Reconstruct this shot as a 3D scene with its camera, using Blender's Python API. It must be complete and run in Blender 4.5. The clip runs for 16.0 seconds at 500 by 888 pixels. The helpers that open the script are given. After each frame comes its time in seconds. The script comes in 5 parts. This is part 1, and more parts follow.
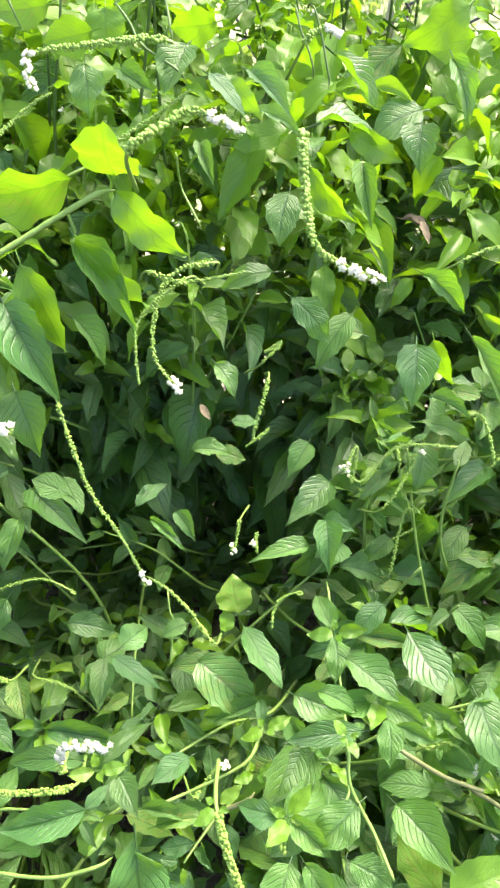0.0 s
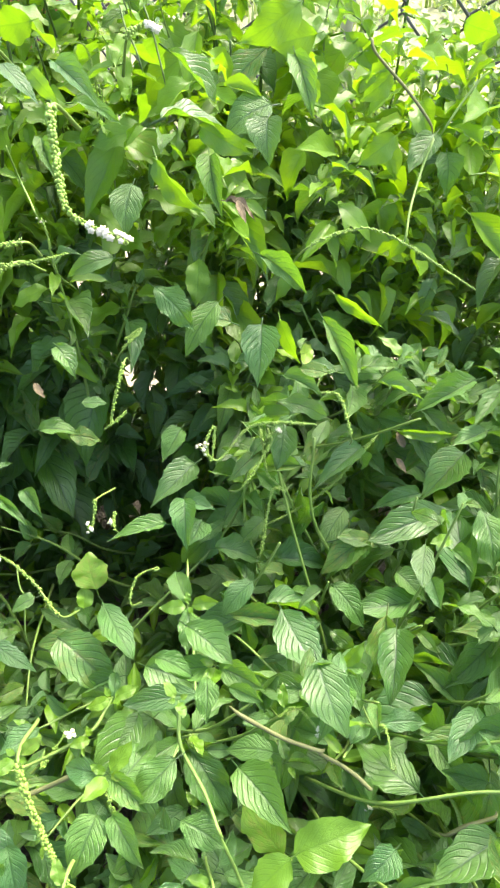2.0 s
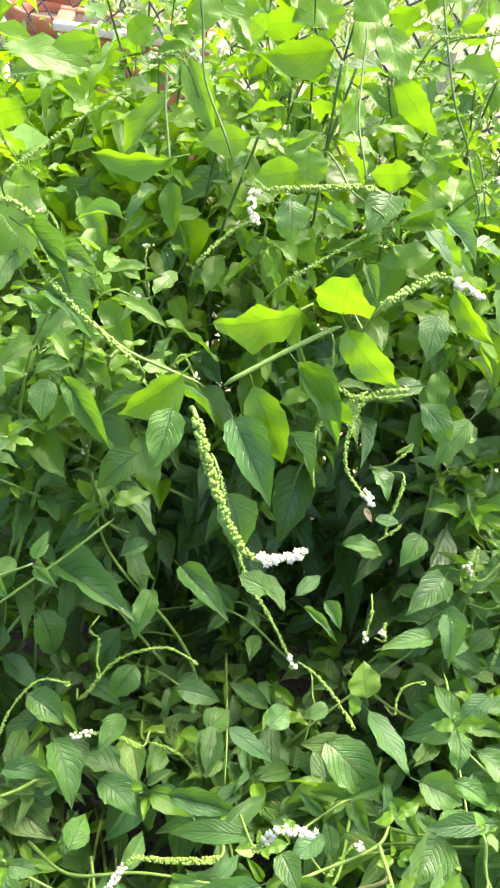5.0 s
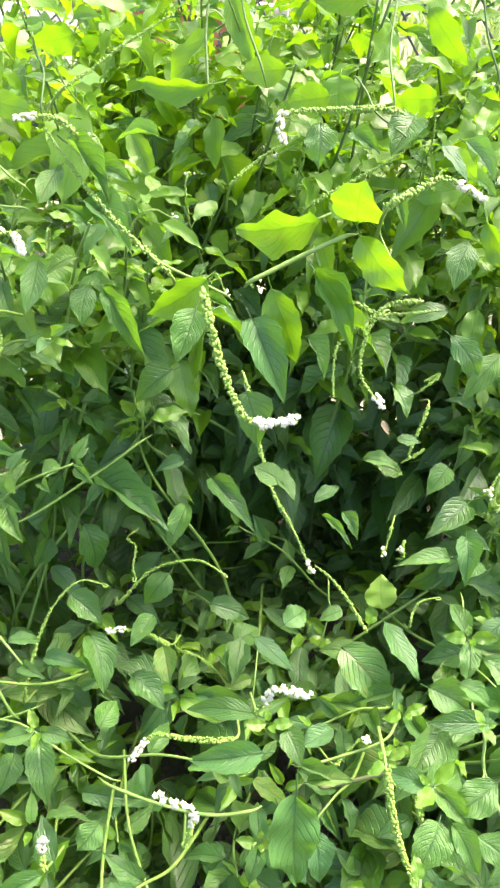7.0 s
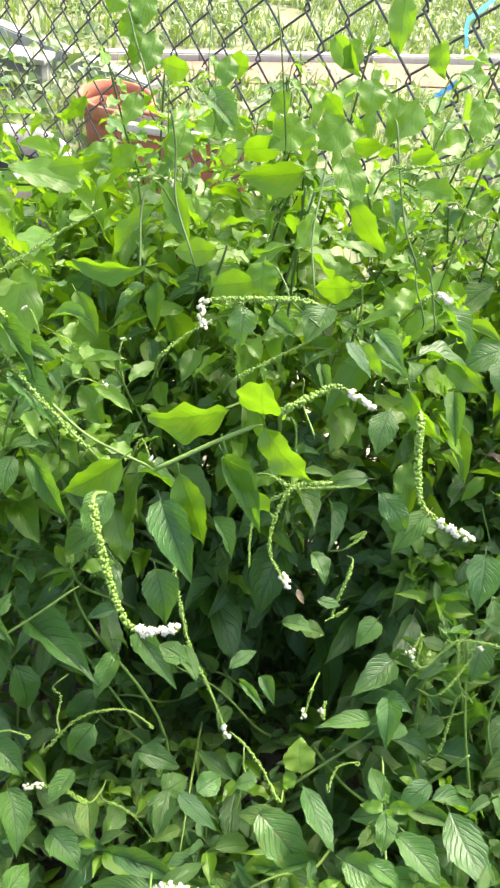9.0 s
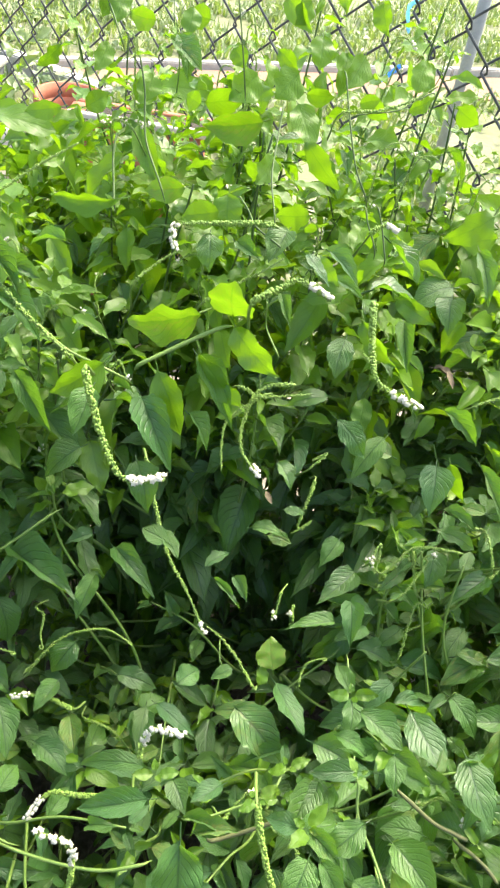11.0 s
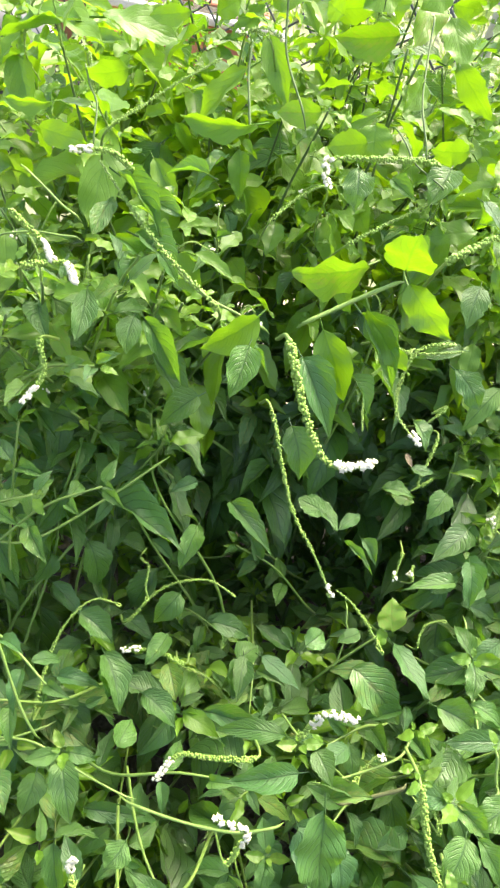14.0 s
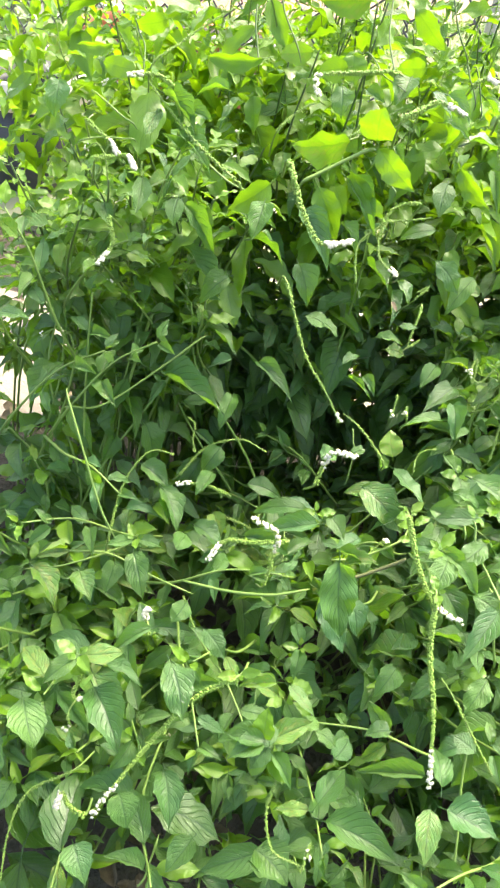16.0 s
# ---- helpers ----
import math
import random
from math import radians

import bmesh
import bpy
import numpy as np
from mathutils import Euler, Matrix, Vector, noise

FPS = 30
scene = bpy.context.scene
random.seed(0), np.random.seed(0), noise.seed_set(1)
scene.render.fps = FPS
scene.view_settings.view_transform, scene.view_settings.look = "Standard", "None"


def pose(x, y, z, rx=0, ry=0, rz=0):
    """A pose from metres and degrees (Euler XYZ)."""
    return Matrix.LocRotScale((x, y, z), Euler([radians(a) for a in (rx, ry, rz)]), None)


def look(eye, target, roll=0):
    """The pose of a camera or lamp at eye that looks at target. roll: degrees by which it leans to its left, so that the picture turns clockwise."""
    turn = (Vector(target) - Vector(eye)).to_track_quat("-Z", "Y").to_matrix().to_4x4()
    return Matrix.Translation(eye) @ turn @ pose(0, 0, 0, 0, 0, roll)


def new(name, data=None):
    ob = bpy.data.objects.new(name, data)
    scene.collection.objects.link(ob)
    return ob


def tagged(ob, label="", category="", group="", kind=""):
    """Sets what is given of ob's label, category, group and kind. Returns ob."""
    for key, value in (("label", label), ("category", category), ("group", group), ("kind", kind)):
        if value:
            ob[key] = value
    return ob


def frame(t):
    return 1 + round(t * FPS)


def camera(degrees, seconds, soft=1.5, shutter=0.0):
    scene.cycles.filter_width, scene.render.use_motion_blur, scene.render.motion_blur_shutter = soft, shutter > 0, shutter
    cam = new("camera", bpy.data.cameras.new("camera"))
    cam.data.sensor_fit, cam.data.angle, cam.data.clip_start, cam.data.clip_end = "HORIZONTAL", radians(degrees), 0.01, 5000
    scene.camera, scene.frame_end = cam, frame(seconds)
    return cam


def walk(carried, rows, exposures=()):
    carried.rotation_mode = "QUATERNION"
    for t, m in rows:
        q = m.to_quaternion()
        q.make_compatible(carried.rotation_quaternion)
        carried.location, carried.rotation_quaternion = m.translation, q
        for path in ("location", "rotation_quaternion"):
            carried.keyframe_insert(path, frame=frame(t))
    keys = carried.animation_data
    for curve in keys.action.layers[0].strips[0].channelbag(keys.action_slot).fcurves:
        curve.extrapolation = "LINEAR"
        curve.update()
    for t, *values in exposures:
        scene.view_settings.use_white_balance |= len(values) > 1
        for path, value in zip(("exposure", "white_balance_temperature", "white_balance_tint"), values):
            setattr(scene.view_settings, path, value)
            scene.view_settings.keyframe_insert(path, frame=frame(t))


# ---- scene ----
cam = camera(35.5, 16.0, soft=2.2, shutter=0.15)
METRES, EYE, TILT, LEAN, TURN = 1.8, 1.25, -48.0, -4.0, 0.0
ROWS = [
    (0.0, 0.0, 0.0, 0.0, 0.0, 0.0, -0.0),
    (0.5, 0.0294, -0.0026, -0.0168, 1.16, 1.15, 0.64),
    (1.0, 0.0554, -0.0087, -0.0288, 2.0, 1.88, 1.15),
    (1.5, 0.0675, -0.0141, -0.0355, 1.26, 2.05, 1.37),
    (2.0, 0.0764, -0.0123, -0.025, 0.38, 1.9, 1.85),
    (2.5, 0.0776, -0.016, -0.008, 0.24, 1.0, 2.12),
    (3.0, 0.0465, -0.0289, 0.0277, -1.73, 0.19, 1.4),
    (3.5, -0.0428, -0.0421, 0.0388, -2.18, 2.2, -2.16),
    (4.0, -0.0686, -0.0413, 0.0323, -1.26, 2.65, -3.41),
    (4.5, -0.0864, -0.0338, 0.0249, -1.85, 3.38, -4.04),
    (7.0, -0.058, -0.0531, -0.0126, 3.8, 1.6, -6.48),
    (7.5, -0.0717, -0.0637, -0.0397, 2.7, 3.59, -8.21),
    (8.0, -0.0693, -0.069, -0.0352, 2.87, 4.85, -9.77),
    (8.5, -0.04, -0.0666, 0.0078, 4.0, 5.16, -9.07),
    (9.0, -0.0274, -0.066, 0.033, 2.88, 7.77, -7.99),
    (9.5, -0.0012, -0.0627, 0.0467, 3.47, 8.06, -7.16),
    (12.0, -0.059, -0.0919, -0.0828, -1.96, 9.89, -6.11),
    (12.5, -0.0789, -0.0799, -0.0891, -1.74, 8.45, -6.65),
    (13.0, -0.1028, -0.0769, -0.0738, -3.09, 6.81, -7.07),
    (13.5, -0.1134, -0.0728, -0.0296, -2.3, 3.63, -8.1),
    (14.0, -0.1094, -0.0679, -0.0065, -1.34, 2.46, -7.93),
    (14.5, -0.0787, -0.1067, -0.0041, 1.86, 2.5, -6.13),
    (15.0, -0.0601, -0.143, -0.0699, 2.5, 5.06, -4.35),
    (15.5, -0.0686, -0.1681, -0.1007, 2.35, 5.99, -5.19),
    (16.0, -0.0907, -0.1753, -0.1382, 1.21, 5.71, -5.47),
]
walk(cam, [(t, pose(0, 0, EYE, TILT, LEAN, TURN) @ pose(METRES * x, METRES * y, METRES * z, 90 + pitch, roll, yaw)) for t, x, y, z, yaw, pitch, roll in ROWS], exposures=[(0.0, 2.50, 7100, 7), (2.0, 2.42, 7100, 7), (3.5, 2.16, 7000, 7), (4.5, 2.28, 7100, 7), (7.0, 2.54, 7150, 7), (8.5, 2.29, 7100, 7), (9.6, 1.88, 7000, 7), (12.0, 2.25, 7200, 7), (13.0, 2.44, 7300, 7), (14.5, 2.30, 7300, 7), (16.0, 2.43, 7250, 7)])

# ---- light ----
SUN_EL, SUN_AZ = 57.0, 40.0
world = bpy.data.worlds.new("sky")
scene.world = world
world.use_nodes = True
sky = world.node_tree.nodes.new("ShaderNodeTexSky")
sky.sky_type, sky.sun_disc = "NISHITA", False
sky.sun_elevation, sky.sun_rotation = radians(SUN_EL), radians(SUN_AZ)
sky.air_density, sky.dust_density = 1.0, 4.0
world.node_tree.nodes["Background"].inputs[1].default_value = 0.15
world.node_tree.links.new(sky.outputs[0], world.node_tree.nodes["Background"].inputs[0])
sun = new("sun", bpy.data.lights.new("sun", "SUN"))
sun.data.energy, sun.data.angle, sun.data.color = 2.2, radians(24.0), (1.0, 0.96, 0.86)
sun_way = Vector((math.sin(radians(SUN_AZ)) * math.cos(radians(SUN_EL)), math.cos(radians(SUN_AZ)) * math.cos(radians(SUN_EL)), math.sin(radians(SUN_EL))))
sun.matrix_basis = look(sun_way * 20, (0, 0, 0))


# ---- materials ----
class Net:
    """A small builder for node materials."""

    def __init__(self, name):
        self.mat = bpy.data.materials.new(name)
        self.mat.use_nodes = True
        self.tree = self.mat.node_tree
        self.tree.nodes.clear()
        self.out = self.add("ShaderNodeOutputMaterial")

    def add(self, kind, **sockets):
        node = self.tree.nodes.new(kind)
        for key, value in sockets.items():
            self.put(node, key, value)
        return node

    def put(self, node, key, value):
        socket = node.inputs[int(key[1:]) if key[0] == "i" and key[1:].isdigit() else key.replace("_", " ")]
        if isinstance(value, bpy.types.NodeSocket):
            self.tree.links.new(value, socket)
        else:
            socket.default_value = value

    def math(self, op, a, b=0.0, c=0.0):
        node = self.add("ShaderNodeMath", i0=a, i1=b, i2=c)
        node.operation = op
        return node.outputs[0]

    def mix(self, fac, a, b):
        node = self.tree.nodes.new("ShaderNodeMix")
        node.data_type = "RGBA"
        for socket, value in ((node.inputs[0], fac), (node.inputs[6], a), (node.inputs[7], b)):
            if isinstance(value, bpy.types.NodeSocket):
                self.tree.links.new(value, socket)
            else:
                socket.default_value = value
        return node.outputs[2]

    def noise(self, scale, detail=3.0, rough=0.55, vector=None):
        node = self.add("ShaderNodeTexNoise", Scale=scale, Detail=detail, Roughness=rough)
        if vector is not None:
            self.put(node, "Vector", vector)
        return node.outputs["Fac"]

    def ramp(self, fac, lo, hi):
        node = self.add("ShaderNodeMapRange", Value=fac)
        node.inputs[1].default_value, node.inputs[2].default_value = lo, hi
        return node.outputs[0]

    def bump(self, height, strength, distance):
        node = self.add("ShaderNodeBump", Height=height, Strength=strength, Distance=distance)
        return node.outputs[0]

    def principled(self, **sockets):
        return self.add("ShaderNodeBsdfPrincipled", **sockets)

    def done(self, shader):
        self.tree.links.new(shader.outputs[0], self.out.inputs[0])
        return self.mat


def rgb(r, g, b):
    return (r, g, b, 1.0)


def leaf_material(name, dark, light, through_light, share, island=False, veins=0.95, hues=0.0):
    """A quilted, softly glossy leaf with sunk side veins, that lets some light through."""
    n = Net(name)
    uv = n.add("ShaderNodeUVMap").outputs[0]
    parts = n.add("ShaderNodeSeparateXYZ", Vector=uv)
    across = n.math("ABSOLUTE", n.math("MULTIPLY_ADD", parts.outputs[0], 2.0, -1.0))
    along = parts.outputs[1]
    bend = n.noise(3.0, 2.0, 0.5, uv)
    phase = n.math("SUBTRACT", n.math("MULTIPLY", n.math("POWER", along, 0.85), 8.3), n.math("MULTIPLY", n.math("POWER", across, 1.2), 3.3))
    phase = n.math("MULTIPLY_ADD", bend, 0.3, phase)
    saw = n.math("ABSOLUTE", n.math("MULTIPLY_ADD", n.math("FRACT", phase), 2.0, -1.0))
    side_vein = n.ramp(saw, 0.85, 0.98)
    midrib = n.ramp(across, 0.075, 0.02)
    vein = n.math("MAXIMUM", n.math("MULTIPLY", side_vein, n.ramp(across, 1.0, 0.35)), midrib)
    if island:
        chance = n.add("ShaderNodeNewGeometry").outputs["Random Per Island"]
    else:
        chance = n.add("ShaderNodeObjectInfo").outputs["Random"]
    shift = n.add("ShaderNodeVectorMath", i0=uv, i1=chance)
    blotch = n.noise(4.0, 4.0, 0.6, shift.outputs[0])
    fine = n.noise(38.0, 3.0, 0.6, shift.outputs[0])
    net = n.add("ShaderNodeTexVoronoi", Vector=shift.outputs[0], Scale=24.0)
    net.feature = "DISTANCE_TO_EDGE"
    tone = n.math("ADD", n.math("MULTIPLY", chance, 0.70), n.math("MULTIPLY", blotch, 0.40))
    colour = n.mix(tone, rgb(*dark), rgb(*light))
    if hues:
        # some leaves are bluish, others yellower
        other = n.math("FRACT", n.math("MULTIPLY", chance, 17.3))
        colour = n.mix(n.math("MULTIPLY", n.ramp(other, 0.55, 1.0), hues), colour, rgb(0.036, 0.150, 0.062))
        colour = n.mix(n.math("MULTIPLY", n.ramp(other, 0.30, 0.0), hues * 0.4), colour, rgb(0.170, 0.270, 0.030))
    colour = n.mix(n.math("MULTIPLY", vein, veins), colour, rgb(dark[0] * 0.3, dark[1] * 0.36, dark[2] * 0.36))
    lines = n.ramp(net.outputs["Distance"], 0.06, 0.0)
    colour = n.mix(n.math("MULTIPLY", lines, veins * 0.7), colour, rgb(dark[0] * 0.6, dark[1] * 0.65, dark[2] * 0.6))
    # worn and yellowed leaves here and there
    old = n.math("MULTIPLY", n.ramp(chance, 0.86, 0.93), n.ramp(n.noise(7.0, 4.0, 0.7, shift.outputs[0]), 0.5, 0.66))
    colour = n.mix(n.math("MULTIPLY", old, 0.7), colour, rgb(0.30, 0.24, 0.05))
    cells = n.ramp(net.outputs["Distance"], 0.0, 0.16)
    quilt = n.math("MAXIMUM", n.math("POWER", saw, 8.0), n.ramp(across, 0.16, 0.0))
    height = n.math("ADD", n.math("MULTIPLY", cells, 0.14), n.math("MULTIPLY_ADD", n.math("SUBTRACT", 1.0, quilt), 0.7, n.math("MULTIPLY", fine, 0.09)))
    crinkle = n.noise(13.0, 2.0, 0.5, shift.outputs[0])
    height = n.math("MULTIPLY_ADD", crinkle, 0.55, height)
    normal = n.bump(height, 0.2 + 0.6 * veins, 0.0018)
    gloss = n.math("MULTIPLY_ADD", fine, 0.26, 0.29)
    face = n.principled(Base_Color=colour, Roughness=gloss, Normal=normal)
    face.inputs["Specular IOR Level"].default_value = 0.55
    face.inputs["Sheen Weight"].default_value, face.inputs["Sheen Roughness"].default_value = 0.10, 0.5
    face.inputs["Sheen Tint"].default_value = rgb(0.85, 1.0, 0.85)
    # the skin of some leaves is glossier than that of others
    n.put(face, "Coat_Weight", n.math("MULTIPLY_ADD", n.math("FRACT", n.math("MULTIPLY", chance, 7.7)), 0.80, 0.20))
    face.inputs["Coat Roughness"].default_value = 0.27
    n.put(face, "Coat_Normal", normal)
    glow = n.add("ShaderNodeBsdfTranslucent", Color=n.mix(n.math("MULTIPLY", vein, 0.5), rgb(*through_light), rgb(through_light[0] * 0.6, through_light[1] * 0.75, through_light[2])), Normal=normal)
    both = n.add("ShaderNodeMixShader", i0=share, i1=face.outputs[0], i2=glow.outputs[0])
    return n.done(both)


def plain(name, a, b, scale, rough=0.7, bump=0.3, distance=0.003, metal=0.0, detail=6.0):
    """A surface of two mixed tones with grain and wear."""
    n = Net(name)
    place = n.add("ShaderNodeTexCoord").outputs["Object"]
    coarse = n.noise(scale, detail, 0.6, place)
    grain = n.noise(scale * 9, 4.0, 0.65, place)
    both = n.ramp(n.math("MULTIPLY_ADD", grain, 0.45, n.math("MULTIPLY", coarse, 0.7)), 0.38, 0.78)
    colour = n.mix(both, rgb(*a), rgb(*b))
    shader = n.principled(Base_Color=colour, Roughness=n.math("MULTIPLY_ADD", grain, 0.25, rough - 0.12), Metallic=metal, Normal=n.bump(n.math("ADD", coarse, grain), bump, distance))
    return n.done(shader)


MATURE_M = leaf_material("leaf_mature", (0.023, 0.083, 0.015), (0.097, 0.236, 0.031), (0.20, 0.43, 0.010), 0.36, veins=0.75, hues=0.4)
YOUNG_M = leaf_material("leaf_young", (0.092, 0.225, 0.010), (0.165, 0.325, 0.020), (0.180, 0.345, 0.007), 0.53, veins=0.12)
# leaf_mature a little darker, for the shaded leaves inside
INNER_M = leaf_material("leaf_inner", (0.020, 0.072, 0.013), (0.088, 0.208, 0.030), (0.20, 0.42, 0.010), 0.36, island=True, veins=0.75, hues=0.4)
# fresh leaves and sunlit high ones; the sun on them is put into colour
FRESH_LIT_M = leaf_material("leaf_fresh_lit", (0.105, 0.26, 0.010), (0.190, 0.38, 0.022), (0.240, 0.42, 0.008), 0.57, island=True, veins=0.12)
GRASS_M = leaf_material("grass_blade", (0.10, 0.17, 0.05), (0.24, 0.31, 0.12), (0.25, 0.36, 0.04), 0.35, island=True, veins=0.1)
DARK_STEM_M = plain("dark_stem", (0.045, 0.090, 0.018), (0.095, 0.155, 0.035), 60, 0.6, 0.3, 0.0006)
STEM_M = plain("green_stem", (0.105, 0.185, 0.032), (0.195, 0.290, 0.065), 60, 0.55, 0.3, 0.0006)
BROWN_STEM_M = plain("brown_stem", (0.09, 0.10, 0.035), (0.15, 0.155, 0.06), 60, 0.7, 0.4, 0.001)
FRUIT_M = plain("green_nutlet", (0.125, 0.235, 0.028), (0.255, 0.375, 0.065), 400, 0.5, 0.3, 0.0005)
PETAL_M = plain("white_petal", (0.60, 0.57, 0.42), (0.74, 0.70, 0.56), 80, 0.6, 0.1, 0.0004)
SOIL_M = plain("soil", (0.030, 0.026, 0.018), (0.085, 0.070, 0.046), 5, 0.95, 0.9, 0.02)
FIELD_M = plain("field_soil", (0.13, 0.15, 0.06), (0.27, 0.27, 0.17), 1.2, 0.95, 0.8, 0.02)
SAND_M = plain("pale_earth", (0.20, 0.165, 0.125), (0.38, 0.33, 0.27), 4, 0.95, 0.8, 0.012)
PATH_M = plain("orange_earth", (0.22, 0.125, 0.08), (0.34, 0.215, 0.15), 3, 0.95, 0.6, 0.01)
LITTER_M = plain("dry_leaf", (0.055, 0.042, 0.024), (0.19, 0.145, 0.085), 40, 0.85, 0.4, 0.001)
TERRA_M = plain("terracotta", (0.33, 0.10, 0.052), (0.50, 0.20, 0.115), 9, 0.75, 0.3, 0.003)
LIME_M = plain("limewashed_rim", (0.52, 0.45, 0.38), (0.74, 0.68, 0.60), 12, 0.85, 0.4, 0.004)
CONCRETE_M = plain("concrete", (0.30, 0.29, 0.27), (0.47, 0.455, 0.42), 6, 0.9, 0.5, 0.004)
SLATE_M = plain("dark_concrete", (0.10, 0.105, 0.11), (0.22, 0.22, 0.22), 5, 0.9, 0.5, 0.006)
BLACK_M = plain("black_plastic", (0.02, 0.022, 0.025), (0.05, 0.052, 0.055), 14, 0.5, 0.15, 0.002)
WIRE_M = plain("weathered_wire", (0.05, 0.05, 0.052), (0.16, 0.16, 0.165), 25, 0.5, 0.3, 0.0006, metal=0.7)
POST_M = plain("grey_post", (0.30, 0.31, 0.33), (0.46, 0.47, 0.48), 12, 0.55, 0.3, 0.001, metal=0.3)
CYAN_M = plain("cyan_plastic", (0.20, 0.55, 0.72), (0.35, 0.70, 0.85), 30, 0.35, 0.2, 0.001)
BLUE_M = plain("blue_plastic", (0.03, 0.20, 0.62), (0.10, 0.42, 0.82), 30, 0.35, 0.2, 0.001)


# ---- mesh helpers ----
def finish(bm, name, material, smooth=True):
    mesh = bpy.data.meshes.new(name)
    bm.to_mesh(mesh)
    bm.free()
    mesh.materials.append(material)
    if smooth:
        mesh.shade_smooth()
    return mesh


def part(name, bm, material, parent, label=""):
    mesh = bm if isinstance(bm, bpy.types.Mesh) else finish(bm, name, material)
    ob = new(name, mesh)
    ob.parent = parent
    return tagged(ob, label)


def from_lists(name, verts, faces, material, uvs=None):
    mesh = bpy.data.meshes.new(name)
    mesh.from_pydata(verts, [], faces)
    if uvs is not None:
        layer = mesh.uv_layers.new(name="UVMap")
        index = np.empty(len(mesh.loops), dtype=np.int32)
        mesh.loops.foreach_get("vertex_index", index)
        layer.data.foreach_set("uv", np.asarray(uvs, dtype=np.float32)[index].ravel())
    mesh.materials.append(material)
    mesh.shade_smooth()
    return mesh


def spline(points, steps):
    """Points along a smooth curve through the given ones."""
    p = [Vector(q) for q in points]
    p = [p[0] * 2 - p[1]] + p + [p[-1] * 2 - p[-2]]
    out = []
    for i in range(1, len(p) - 2):
        for k in range(steps):
            t = k / steps
            out.append(0.5 * (2 * p[i] + (p[i + 1] - p[i - 1]) * t + (2 * p[i - 1] - 5 * p[i] + 4 * p[i + 1] - p[i + 2]) * t * t + (3 * p[i] - p[i - 1] - 3 * p[i + 1] + p[i + 2]) * t ** 3))
    return out + [p[-2]]


def tube(bm, points, radii, sides=6):
    """A closed tube along points, added to bm."""
    rings, side = [], None
    for i, p in enumerate(points):
        way = (points[min(i + 1, len(points) - 1)] - points[max(i - 1, 0)]).normalized()
        side = way.orthogonal().normalized() if side is None else (side - way * side.dot(way)).normalized()
        other = way.cross(side)
        r = radii[i] if isinstance(radii, (list, tuple)) else radii
        rings.append([bm.verts.new(p + (side * math.cos(a) + other * math.sin(a)) * r) for a in (2 * math.pi * k / sides for k in range(sides))])
    for a, b in zip(rings, rings[1:]):
        for k in range(sides):
            bm.faces.new((a[k], a[(k + 1) % sides], b[(k + 1) % sides], b[k]))
    bm.faces.new(rings[0][::-1])
    bm.faces.new(rings[-1])


def box(bm, x0, y0, z0, x1, y1, z1, bevel=0.0):
    made = bmesh.ops.create_cube(bm, size=1.0, matrix=Matrix.Translation(((x0 + x1) / 2, (y0 + y1) / 2, (z0 + z1) / 2)) @ Matrix.Diagonal((x1 - x0, y1 - y0, z1 - z0, 1)))
    if bevel:
        edges = list({e for v in made["verts"] for e in v.link_edges})
        bmesh.ops.bevel(bm, geom=edges, offset=bevel, segments=2, affect="EDGES", profile=0.6)


def leaf_shape(rng, broad, rows=13, crease=1.0, limp=1.0, oval=False):
    """Verts, faces and UVs of a leaf of length 1 along +y, its face to +z, with a short stalk."""
    droop, fold, wave, twist = limp * rng.uniform(0.05, 0.55), rng.uniform(0.05, 0.55), rng.uniform(0.02, 0.06), rng.uniform(-0.4, 0.35)
    fold *= crease
    early, late = rng.uniform(0.52, 0.98), rng.uniform(0.90, 1.26)
    if oval:
        early, late = 0.52, 0.90
    top = (early / (early + late)) ** early * (late / (early + late)) ** late
    skew, phase = rng.uniform(-0.06, 0.06), rng.uniform(0, 6)
    verts, faces, uvs = [], [], []
    cols = (-1.0, -0.55, 0.0, 0.55, 1.0)
    for i in range(rows + 1):
        s = i / rows
        half = 0.5 * broad * (s ** early * (1 - s) ** late / top + 0.012)
        half *= 1 - 0.22 * max(0.0, (s - 0.66) / 0.34)
        if i == rows:
            half = 0.004
        for c in cols:
            ruffle = wave * math.sin(phase + s * 15 + c * 2) * abs(c)
            edge = 1 + (0.055 * math.sin(i * 2.7 + phase + c) + 0.035 * math.sin(i * 4.9 - phase) if abs(c) == 1 else 0)
            x = c * half * edge + skew * math.sin(math.pi * s)
            z = fold * abs(c) * half - droop * s * s + ruffle + twist * c * half * s
            z += 0.02 * math.sin(s * 25 + phase) * (1 - abs(c)) * 0.5
            verts.append((x, s * (1 - 0.35 * droop * s), z))
            uvs.append((0.5 + 0.5 * c, s))
    w = len(cols)
    for i in range(rows):
        for j in range(w - 1):
            a = i * w + j
            faces.append((a, a + 1, a + 1 + w, a + w))
    # stalk
    base = len(verts)
    for y, z in ((-0.16, -0.05), (0.06, -0.004)):
        for x, dz in ((-0.018, 0.0), (0.018, 0.0), (0.0, -0.03)):
            verts.append((x, y, z + dz))
            uvs.append((0.5, 0.02))
    for k in range(3):
        faces.append((base + k, base + (k + 1) % 3, base + 3 + (k + 1) % 3, base + 3 + k))
    return verts, faces, uvs


